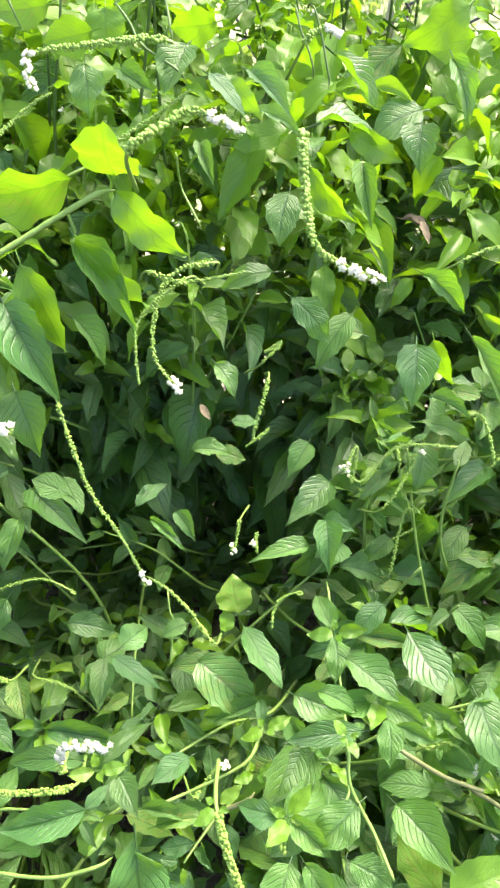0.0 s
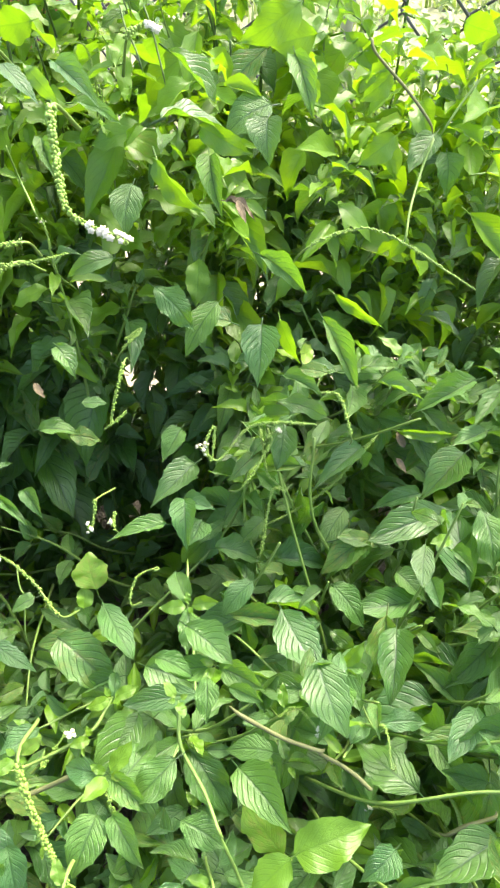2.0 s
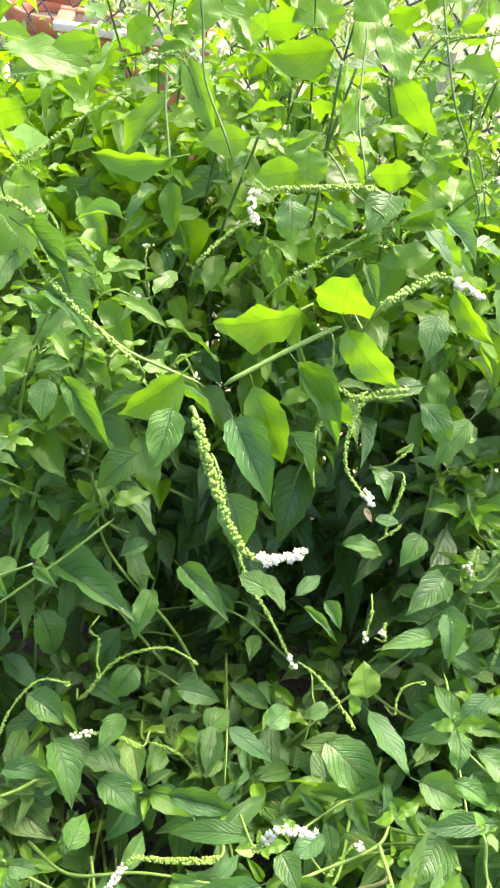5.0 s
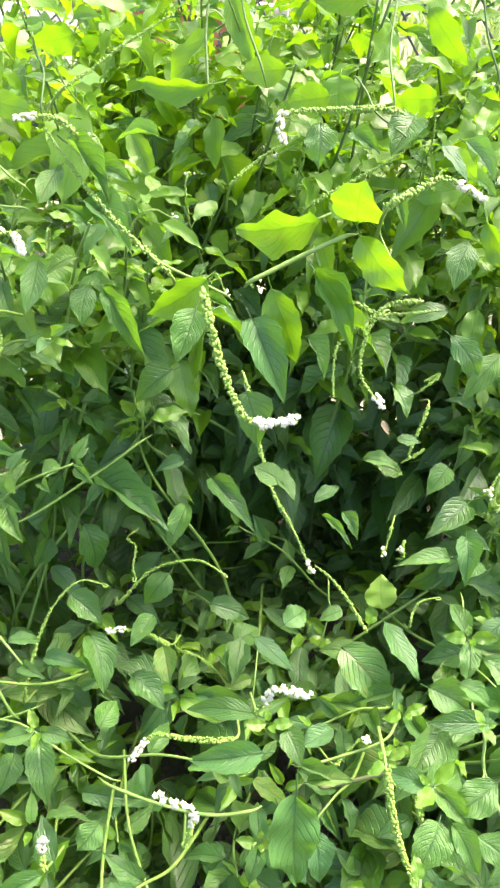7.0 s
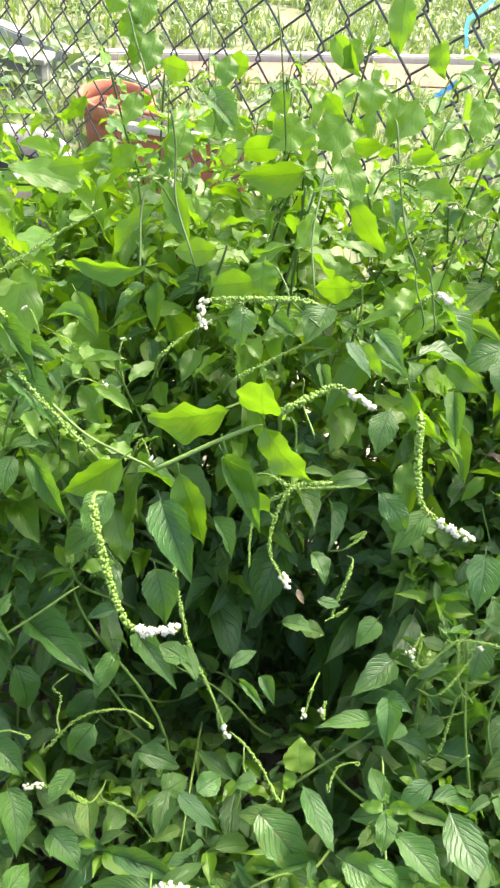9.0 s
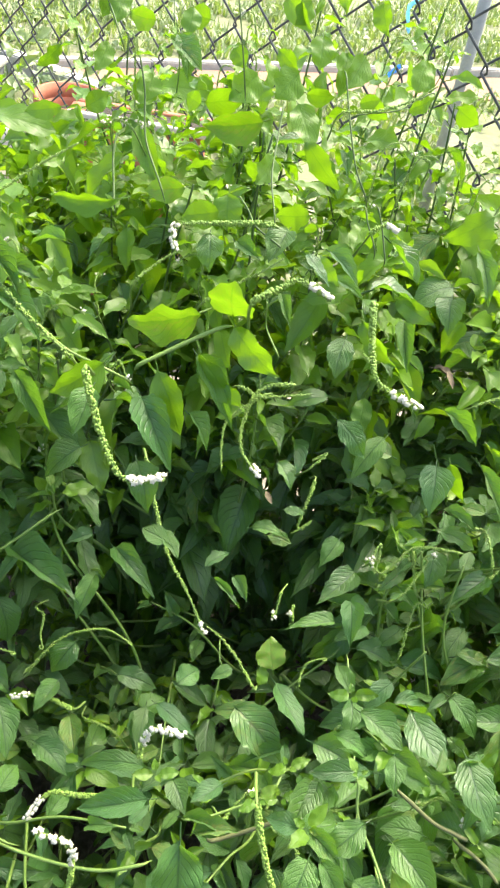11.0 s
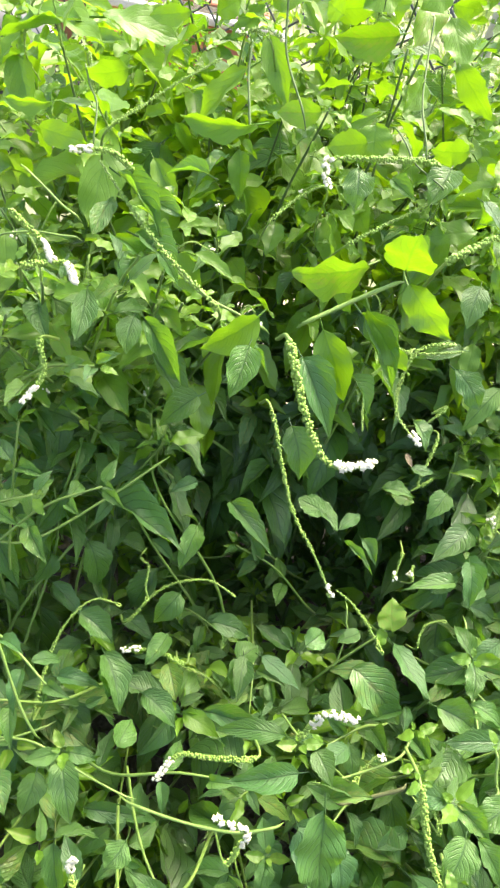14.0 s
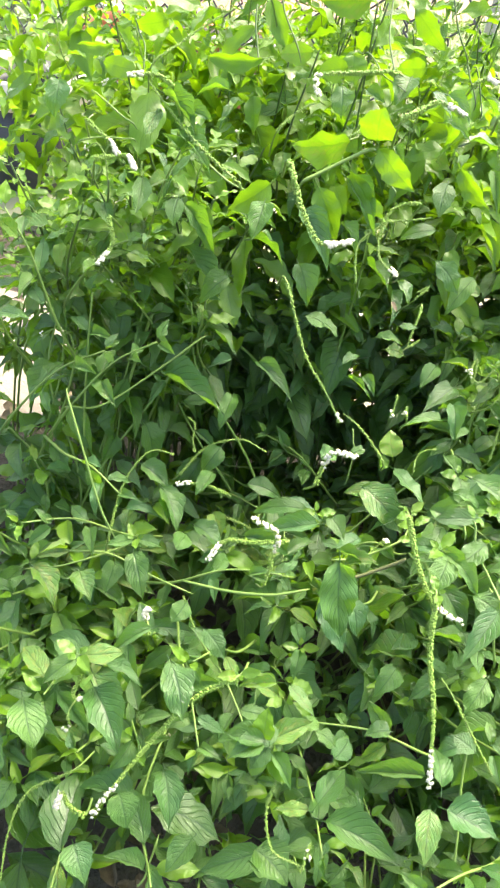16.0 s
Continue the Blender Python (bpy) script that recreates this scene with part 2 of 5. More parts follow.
shape_rng = random.Random(5)
SHAPES = [leaf_shape(shape_rng, 1.0) for _ in range(12)]
INNER_SHAPES = [leaf_shape(shape_rng, 1.0, rows=7) for _ in range(12)]
MATURE = [from_lists("leaf", *s[:2], MATURE_M, s[2]) for s in SHAPES]
YOUNG = [from_lists("leaf", *s[:2], YOUNG_M, s[2]) for s in [leaf_shape(shape_rng, 1.0, crease=0.5, limp=0.6) for _ in range(8)]]
BROAD = [from_lists("leaf", *s[:2], MATURE_M, s[2]) for s in [leaf_shape(shape_rng, 1.0, rows=16, crease=0.3, limp=0.3, oval=True) for _ in range(3)]]
DRY = [from_lists("dry_leaf", *s[:2], LITTER_M, s[2]) for s in SHAPES[:4]]
EYE_SIDE = Vector((-0.02, -0.15, 1.25))
kept_clear = []
rng = random.Random(11)


def leaf_pose(base, tip, width, normal):
    """The matrix of a leaf from base to tip, width metres wide, its face turned to normal."""
    along = tip - base
    y = along.normalized()
    x = y.cross(normal).normalized()
    z = x.cross(y)
    size = along.length * 1.04
    m = Matrix((x * width, y * size, z * size)).transposed().to_4x4()
    return Matrix.Translation(base) @ m


def leaf(plant, bx, by, bz, tx, ty, tz, width, kind=MATURE, face=None):
    """One leaf of a plant that can be told apart, from its base to its tip."""
    base, tip = Vector((bx, by, bz)), Vector((tx, ty, tz))
    middle = (base + tip) / 2
    facing = ((EYE_SIDE - middle).normalized() * 0.55 + Vector((rng.uniform(-0.25, 0.25), rng.uniform(-0.2, 0.2), -0.2 if kind is YOUNG else 0.75))).normalized()
    facing = Vector(face).normalized() if face else facing
    ob = part("leaf", rng.choice(kind), None, plant)
    # the drooping tip sinks below its chord, so the stand is lifted a little there
    ob.matrix_basis = Matrix.Translation(-plant.location) @ leaf_pose(base, tip + facing * 0.12 * (tip - base).length, width * (1.05 if kind is YOUNG else 0.93), facing)
    kept_clear.append((middle, 1.0))
    return ob


# ---- ground ----
def ground_sheet():
    """One sheet of earth to the horizon, finer near the plants, with low bumps."""
    bm = bmesh.new()
    cuts = [-900, -200, -60, -20, -8, -4, -2.5] + [-2 + 0.1 * k for k in range(41)] + [2.5, 4, 8, 20, 60, 200, 900]
    grid = {}
    for i, x in enumerate(cuts):
        for j, y in enumerate(cuts):
            near = max(0.0, 1 - max(abs(x), abs(y)) / 3)
            z = near * (0.03 * noise.noise(Vector((x * 2.1, y * 2.1, 0.3))) + 0.012 * noise.noise(Vector((x * 9, y * 9, 2))))
            grid[i, j] = bm.verts.new((x, y + 1.0, z))
    for i in range(len(cuts) - 1):
        for j in range(len(cuts) - 1):
            bm.faces.new((grid[i, j], grid[i + 1, j], grid[i + 1, j + 1], grid[i, j + 1]))
    return new("ground", finish(bm, "ground", SOIL_M))


ground = tagged(ground_sheet(), "bare brown soil under and round the weeds", "ground", kind="structure")


def strip(name, corners, material, z, label):
    """A patch of other ground, a few millimetres thick, with an uneven edge."""
    bm = bmesh.new()
    ring, r = [], random.Random(len(name))
    for k in range(28):
        u = k / 7
        side, f = int(u), u - int(u)
        (xa, ya), (xb, yb) = corners[side], corners[(side + 1) % 4]
        x, y = xa + (xb - xa) * f, ya + (yb - ya) * f
        ring.append(bm.verts.new((x + r.uniform(-0.06, 0.06), y + r.uniform(-0.05, 0.05), z)))
    top = bm.faces.new(ring)
    low = bmesh.ops.extrude_face_region(bm, geom=[top])
    bmesh.ops.translate(bm, vec=(0, 0, -0.05), verts=[v for v in low["geom"] if isinstance(v, bmesh.types.BMVert)])
    bmesh.ops.recalc_face_normals(bm, faces=bm.faces[:])
    return tagged(new(name, finish(bm, name, material, smooth=False)), label, "ground", kind="structure")


strip("lawn", ((-6.0, 1.9), (6.0, 1.9), (6.0, 14.0), (-6.0, 14.0)), FIELD_M, 0.035, "dry pale earth with grass beyond the fence")
strip("bare_earth", ((-2.6, 0.90), (-0.63, 1.0), (-0.60, 1.5), (-2.6, 1.6)), SAND_M, 0.034, "pale sunlit bare earth beside the weeds")
strip("bare_earth", ((-0.58, 1.26), (1.6, 1.05), (1.6, 1.87), (-0.58, 1.87)), SAND_M, 0.033, "pale sunlit bare earth between the weeds and the fence")
strip("path", ((-1.45, 4.20), (4.6, 7.20), (4.5, 8.1), (-1.5, 4.50)), PATH_M, 0.045, "orange earth path beyond the fence")


# ---- beyond the fence ----
def grass():
    """Grass tufts as one mesh."""
    r = random.Random(3)
    verts, faces, uvs = [], [], []
    for _ in range(8000):
        x, y = r.uniform(-3.2, 3.4), r.uniform(2.0, 9.5)
        if -0.12 < y - 5.00 - 0.51 * x < 0.60 and x > -1.5 or noise.noise(Vector((x * 1.3, y * 1.3, 5))) < -0.25:
            continue
        for _ in range(4):
            a, h, w = r.uniform(0, 6.28), r.uniform(0.04, 0.13), r.uniform(0.004, 0.011)
            lean = Vector((math.cos(a), math.sin(a), 0)) * r.uniform(0.02, 0.12)
            side = Vector((-math.sin(a), math.cos(a), 0)) * w
            foot = Vector((x + r.uniform(-0.05, 0.05), y + r.uniform(-0.05, 0.05), 0.03))
            k = len(verts)
            for f, wide in ((0, 1.0), (0.55, 0.8), (1, 0.1)):
                c = foot + lean * f * f + Vector((0, 0, h * f))
                verts += [c - side * wide, c + side * wide]
                uvs += [(0.1, f), (0.9, f)]
            faces += [(k, k + 1, k + 3, k + 2), (k + 2, k + 3, k + 5, k + 4)]
    for _ in range(420):
        # taller leafy weeds round the pots and the bed
        a, tilt = r.uniform(0, 6.28), r.uniform(-0.3, 0.9)
        x, y = r.gauss(-1.25, 0.5), r.uniform(2.5, 4.1)
        if abs(x + 0.95) < 0.22 and abs(y - 3.28) < 0.22 or noise.noise(Vector((x * 2.3, y * 2.3, 3))) < -0.05:
            continue
        base = Vector((x, y, r.uniform(0.06, 0.34)))
        m = leaf_pose(base, base + Vector((math.cos(a), math.sin(a), tilt)) * r.uniform(0.05, 0.10), r.uniform(0.035, 0.07), Vector((r.uniform(-0.5, 0.5), -0.4, 1)))
        v, f, t = r.choice(SHAPES)
        k = len(verts)
        verts += [m @ Vector(c) for c in v]
        faces += [tuple(k + i for i in g) for g in f]
        uvs += t
    for _ in range(5200):
        # broad-leaved weeds among the grass
        a, tilt = r.uniform(0, 6.28), r.uniform(-0.1, 0.9)
        x, y = r.uniform(-3.0, 3.2), r.uniform(2.0, 8.5)
        if -0.12 < y - 5.00 - 0.51 * x < 0.60 or noise.noise(Vector((x * 1.7, y * 1.7, 8))) < -0.1:
            continue
        base = Vector((x, y, r.uniform(0.04, 0.14)))
        m = leaf_pose(base, base + Vector((math.cos(a), math.sin(a), tilt)) * r.uniform(0.03, 0.075), r.uniform(0.02, 0.045), Vector((r.uniform(-0.4, 0.4), -0.3, 1)))
        v, f, t = r.choice(SHAPES)
        k = len(verts)
        verts += [m @ Vector(c) for c in v]
        faces += [tuple(k + i for i in g) for g in f]
        uvs += t
    return tagged(new("grass", from_lists("grass", verts, faces, GRASS_M, uvs)), "pale green grass and weeds beyond the fence", "grass", kind="stuff")


grass()


def kerb(points, width, height, label):
    """A worn concrete kerb along points."""
    bm = bmesh.new()
    path = [Vector(p) for p in points]
    for a, b in zip(path, path[1:]):
        count = max(1, round((b - a).length / 0.6))
        way = (b - a).normalized()
        side = Vector((-way.y, way.x, 0)) * width / 2
        for k in range(count):
            p, q = a + (b - a) * (k / count) + way * 0.004, a + (b - a) * ((k + 1) / count) - way * 0.004
            loop = [bm.verts.new(c) for c in (p - side, q - side, q + side, p + side)]
            face = bm.faces.new(loop)
            up = bmesh.ops.extrude_face_region(bm, geom=[face])
            vs = [v for v in up["geom"] if isinstance(v, bmesh.types.BMVert)]
            bmesh.ops.translate(bm, vec=(0, 0, height + rng.uniform(-0.004, 0.004)), verts=vs)
    bmesh.ops.recalc_face_normals(bm, faces=bm.faces[:])
    bmesh.ops.bevel(bm, geom=[e for e in bm.edges if e.calc_length() > 0.05], offset=0.008, segments=2, affect="EDGES")
    return tagged(new("kerb", finish(bm, "kerb", CONCRETE_M, smooth=False)), label, "kerb", kind="structure")


kerb([(-1.4, 4.60, 0), (0.12, 5.52, 0), (1.1, 6.13, 0), (4.5, 8.15, 0)], 0.07, 0.085, "pale concrete kerb along an earth path")
kerb([(-2.2, 4.75, 0), (-1.37, 4.25, 0), (-0.95, 4.0, 0)], 0.10, 0.14, "pale concrete kerb of a garden bed")


def planting_block():
    """A dark low bed wall with a pale capping."""
    thing = new("garden_bed")
    thing.location = (-2.1, 4.0, 0)
    bm = bmesh.new()
    box(bm, -0.8, -0.12, 0.0, 0.62, 0.02, 0.17, 0.01)
    part("bed_wall", bm, SLATE_M, thing, "dark grey concrete wall")
    bm = bmesh.new()
    box(bm, -0.82, -0.135, 0.171, 0.64, 0.035, 0.200, 0.008)
    part("capping", bm, CONCRETE_M, thing, "pale weathered capping")
    return tagged(thing, "dark concrete bed wall with pale capping", "garden bed")


planting_block()


def lathe(profile, sides=28, squash=1.0, caps=True):
    """A turned body from (radius, height) pairs."""
    bm = bmesh.new()
    rings = [[bm.verts.new((r * math.cos(a), r * math.sin(a) * squash, z)) for a in (2 * math.pi * k / sides for k in range(sides))] for r, z in profile]
    for a, b in zip(rings, rings[1:]):
        for k in range(sides):
            bm.faces.new((a[k], a[(k + 1) % sides], b[(k + 1) % sides], b[k]))
    if caps:
        bm.faces.new(rings[0][::-1])
        bm.faces.new(rings[-1])
    else:
        for k in range(sides):
            bm.faces.new((rings[-1][k], rings[-1][(k + 1) % sides], rings[0][(k + 1) % sides], rings[0][k]))
    bmesh.ops.recalc_face_normals(bm, faces=bm.faces[:])
    return bm


def flowerpot(x, y, radius, height, material, rim_material, label, tilt=0.0):
    pot = new("flowerpot")
    pot.matrix_basis = pose(x, y, 0.03, tilt, tilt * 0.6, 0)
    r, h = radius, height
    part("body", lathe([(r * 0.66, 0), (r * 0.70, 0.01), (r * 0.90, h * 0.78), (r * 0.86, h * 0.78), (r * 0.80, h * 0.72), (r * 0.6, 0.03)]), material, pot)
    part("rim", lathe([(r * 0.905, h * 0.76), (r * 1.02, h * 0.77), (r * 1.03, h * 0.98), (r * 0.99, h), (r * 0.93, h * 0.99), (r * 0.90, h * 0.80)][:5] + [(r * 0.865, h * 0.79)], caps=False), rim_material, pot, "thick rounded rim")
    part("earth", lathe([(r * 0.1, h * 0.60), (r * 0.79, h * 0.66), (r * 0.5, h * 0.70), (r * 0.05, h * 0.71)]), SOIL_M, pot, "dark potting earth")
    return tagged(pot, label, "flowerpot")


flowerpot(-0.95, 3.28, 0.155, 0.27, TERRA_M, TERRA_M, "round terracotta flowerpot with a thick rim", 4.0)
flowerpot(-1.02, 2.24, 0.20, 0.39, BLACK_M, LIME_M, "black plastic flowerpot with a pale dusty rim")


def planter():
    """A long terracotta trough with a limewashed rim."""
    thing = new("planter")
    thing.matrix_basis = pose(-0.42, 2.03, 0.045, 0, 0, 3)
    bm = bmesh.new()
    box(bm, -0.17, -0.045, 0.0, 0.17, 0.045, 0.590, 0.012)
    part("body", bm, TERRA_M, thing)
    for name, b in (("rim", (-0.20, -0.066, 0.591, 0.20, -0.040, 0.612)), ("rim", (-0.20, 0.040, 0.591, 0.20, 0.066, 0.612)), ("rim", (-0.20, -0.039, 0.591, -0.160, 0.039, 0.610)), ("rim", (0.160, -0.039, 0.591, 0.20, 0.039, 0.610))):
        bm = bmesh.new()
        box(bm, *b, 0.006)
        part(name, bm, LIME_M if b[1] < -0.06 else TERRA_M, thing, "pale worn rim" if b[1] < -0.06 else "")
    bm = bmesh.new()
    box(bm, -0.158, -0.038, 0.592, 0.158, 0.038, 0.606, 0.005)
    part("earth", bm, SOIL_M, thing, "dark potting earth")
    return tagged(thing, "long terracotta planter with a pale worn rim", "planter")


planter()


def post():
    thing = new("post")
    thing.location = (0.63, 3.27, 0.0)
    bm = bmesh.new()
    tube(bm, [Vector((0, 0, 0)), Vector((0.005, 0, 0.8)), Vector((0, 0, 1.7))], 0.024, 14)
    part("pole", bm, POST_M, thing)
    bm = bmesh.new()
    tube(bm, [Vector((0, 0, 1.701)), Vector((0, 0, 1.715)), Vector((0, 0, 1.73))], [0.028, 0.028, 0.012], 14)
    part("cap", bm, POST_M, thing)
    return tagged(thing, "slim weathered grey metal post", "post")


post()


def fence():
    """Chain-link mesh: each bent wire is a part, hooked round its neighbours."""
    thing = new("chain_link_fence")
    thing.matrix_basis = pose(0.211, 1.497, 0.0, 0, 0, math.degrees(math.atan2(-0.585, 0.809)))
    wide, high = 0.110, 0.126
    meshes = []
    for flip in (0, 1):
        bm = bmesh.new()
        points = []
        for k in range(int(1.62 / (high / 2)) + 1):
            x = (wide / 2 if (k + flip) % 2 else 0.0)
            y = 0.004 * (1 if (k + flip) % 2 else -1)
            z = 0.02 + k * high / 2
            lap = 0.004 if (k + flip) % 2 else -0.004
            points += [Vector((x + lap, y, z - 0.006)), Vector((x + lap, -y, z + 0.006))]
        tube(bm, points, 0.0026, 6)
        meshes.append(finish(bm, "wire", WIRE_M))
    for k in range(-44, 26):
        wire = part("wire", meshes[0], None, thing)
        wire.location = (k * wide / 2 * 1.0, 0, 0) if k % 2 == 0 else (k * wide / 2, 0, 0)
        wire.data = meshes[k % 2]
        wire.rotation_euler = (rng.uniform(-0.004, 0.004), 0, 0)
    for z in (0.03, 1.60):
        bm = bmesh.new()
        tube(bm, [Vector((-2.42 + 0.11 * k, 0.004 * math.sin(k), z + 0.004 * math.sin(k * 1.7))) for k in range(36)], 0.002, 5)
        part("line_wire", bm, WIRE_M, thing, "tension wire")
    for x in (-2.45, 1.45):
        bm = bmesh.new()
        tube(bm, [Vector((x, 0.03, 0)), Vector((x, 0.03, 0.9)), Vector((x, 0.03, 1.72))], 0.022, 12)
        part("fence_post", bm, POST_M, thing, "grey metal post")
    return tagged(thing, "weathered dark chain-link fence behind the weeds", "fence")


fence()


def scrap(points, material, label):
    """A torn strip of plastic that hangs in the mesh along points."""
    bm = bmesh.new()
    path = spline(points, 5)
    rows = []
    for k, c in enumerate(path):
        half = 0.0042 * (1 + 0.3 * math.sin(k * 2.3)) * (0.5 if k in (0, len(path) - 1) else 1)
        way = (path[min(k + 1, len(path) - 1)] - path[max(k - 1, 0)]).normalized()
        side = way.cross(Vector((0.585, 0.809, 0.3))).normalized() * half
        rows.append((bm.verts.new(c - side), bm.verts.new(c + side + Vector((0, 0.002 * math.sin(k * 1.7), 0)))))
    for a, b in zip(rows, rows[1:]):
        bm.faces.new((a[0], a[1], b[1], b[0]))
    bmesh.ops.solidify(bm, geom=bm.faces[:], thickness=0.0012)
    return tagged(new("plastic_strip", finish(bm, "plastic_strip", material)), label, "plastic strip")


scrap(((0.182, 1.514, 1.135), (0.163, 1.528, 1.108), (0.150, 1.537, 1.087), (0.160, 1.528, 1.048)), CYAN_M, "torn pale cyan plastic strip caught in the fence")
scrap(((0.161, 1.528, 0.992), (0.146, 1.540, 0.972), (0.127, 1.553, 0.950)), BLUE_M, "torn bright blue plastic strip caught in the fence")


# ---- the plants ----
def plant_at(x, y, label):
    thing = new("heliotrope_plant")
    thing.location = (x, y, 0.0)
    return tagged(thing, label, "plant", "heliotrope weeds")


LOW_X, TALL_X = (-0.42, -0.16, 0.08, 0.32), (-0.55, -0.30, -0.08, 0.14, 0.38)
low = [plant_at(x, 0.42 + 0.03 * (k % 2), "low spreading green weed with veined leaves and white flower spikes") for k, x in enumerate(LOW_X)]
tall = [plant_at(x, 0.80 + 0.05 * (k % 2), "tall green weed with drooping leaves and curled white flower spikes") for k, x in enumerate(TALL_X)]
back = [plant_at(x, 1.08 + 0.04 * (k % 2), "tall green weed standing against the fence, sunlit leaves") for k, x in enumerate((-0.42, -0.12, 0.16, 0.42))]


def branch(plant, a, b, c, d, radius, material=None):
    """A stem of a plant along four points."""
    bm = bmesh.new()
    a, b, c, d = (Vector(p) for p in (a, b, c, d))
    kept_clear.extend((p, 0.5) for p in (a.lerp(b, 0.5), b.lerp(c, 0.5), c.lerp(d, 0.5)))
    under = Vector((0, 0.030, -0.034))
    if a.z > 0.99 and d.z > 0.95 and material is None:
        radius, material = radius * 0.75, DARK_STEM_M
    points = [p - plant.location for p in spline((a + under * 0.2, a.lerp(b, 0.25), b, c, d.lerp(c, 0.25), d + under * 0.2), 6)]
    tube(bm, points, [0.64 * radius * (1.0 + 0.06 * math.sin(k * 1.9)) * min(1, 0.3 + 0.12 * min(k, len(points) - 1 - k)) for k in range(len(points))])
    return part("stem", bm, material or (BROWN_STEM_M if radius >= 0.0026 else STEM_M), plant)


def flower_mesh():
    """A white five-lobed flower, 1 across, its face to +z, with a short green tube."""
    bm = bmesh.new()
    middle = bm.verts.new((0, 0, -0.06))
    ring = []
    for k in range(10):
        a, r = 2 * math.pi * k / 10, (0.5 if k % 2 == 0 else 0.30)
        ring.append(bm.verts.new((r * math.cos(a), r * math.sin(a), 0.05 if k % 2 == 0 else 0.0)))
    foot = bm.verts.new((0, 0, -0.55))
    for k in range(10):
        bm.faces.new((middle, ring[k], ring[(k + 1) % 10]))
        bm.faces.new((foot, ring[(k + 1) % 10], ring[k]))
    return finish(bm, "flower", PETAL_M)


def nutlet_shape():
    bm = bmesh.new()
    bmesh.ops.create_icosphere(bm, subdivisions=1, radius=0.5)
    shape = [v.co.copy() for v in bm.verts], [[v.index for v in f.verts] for f in bm.faces]
    bm.free()
    return shape


FLOWER = flower_mesh()
NUT_V, NUT_F = nutlet_shape()
FLOWERING, MIDDLING, CLUSTERED, SPARSE, FRUITING, CURLED = (0.84, 22), (0.70, 28), (0.92, 11), (0.90, 5), (1.1, 0), (0.9, 0)


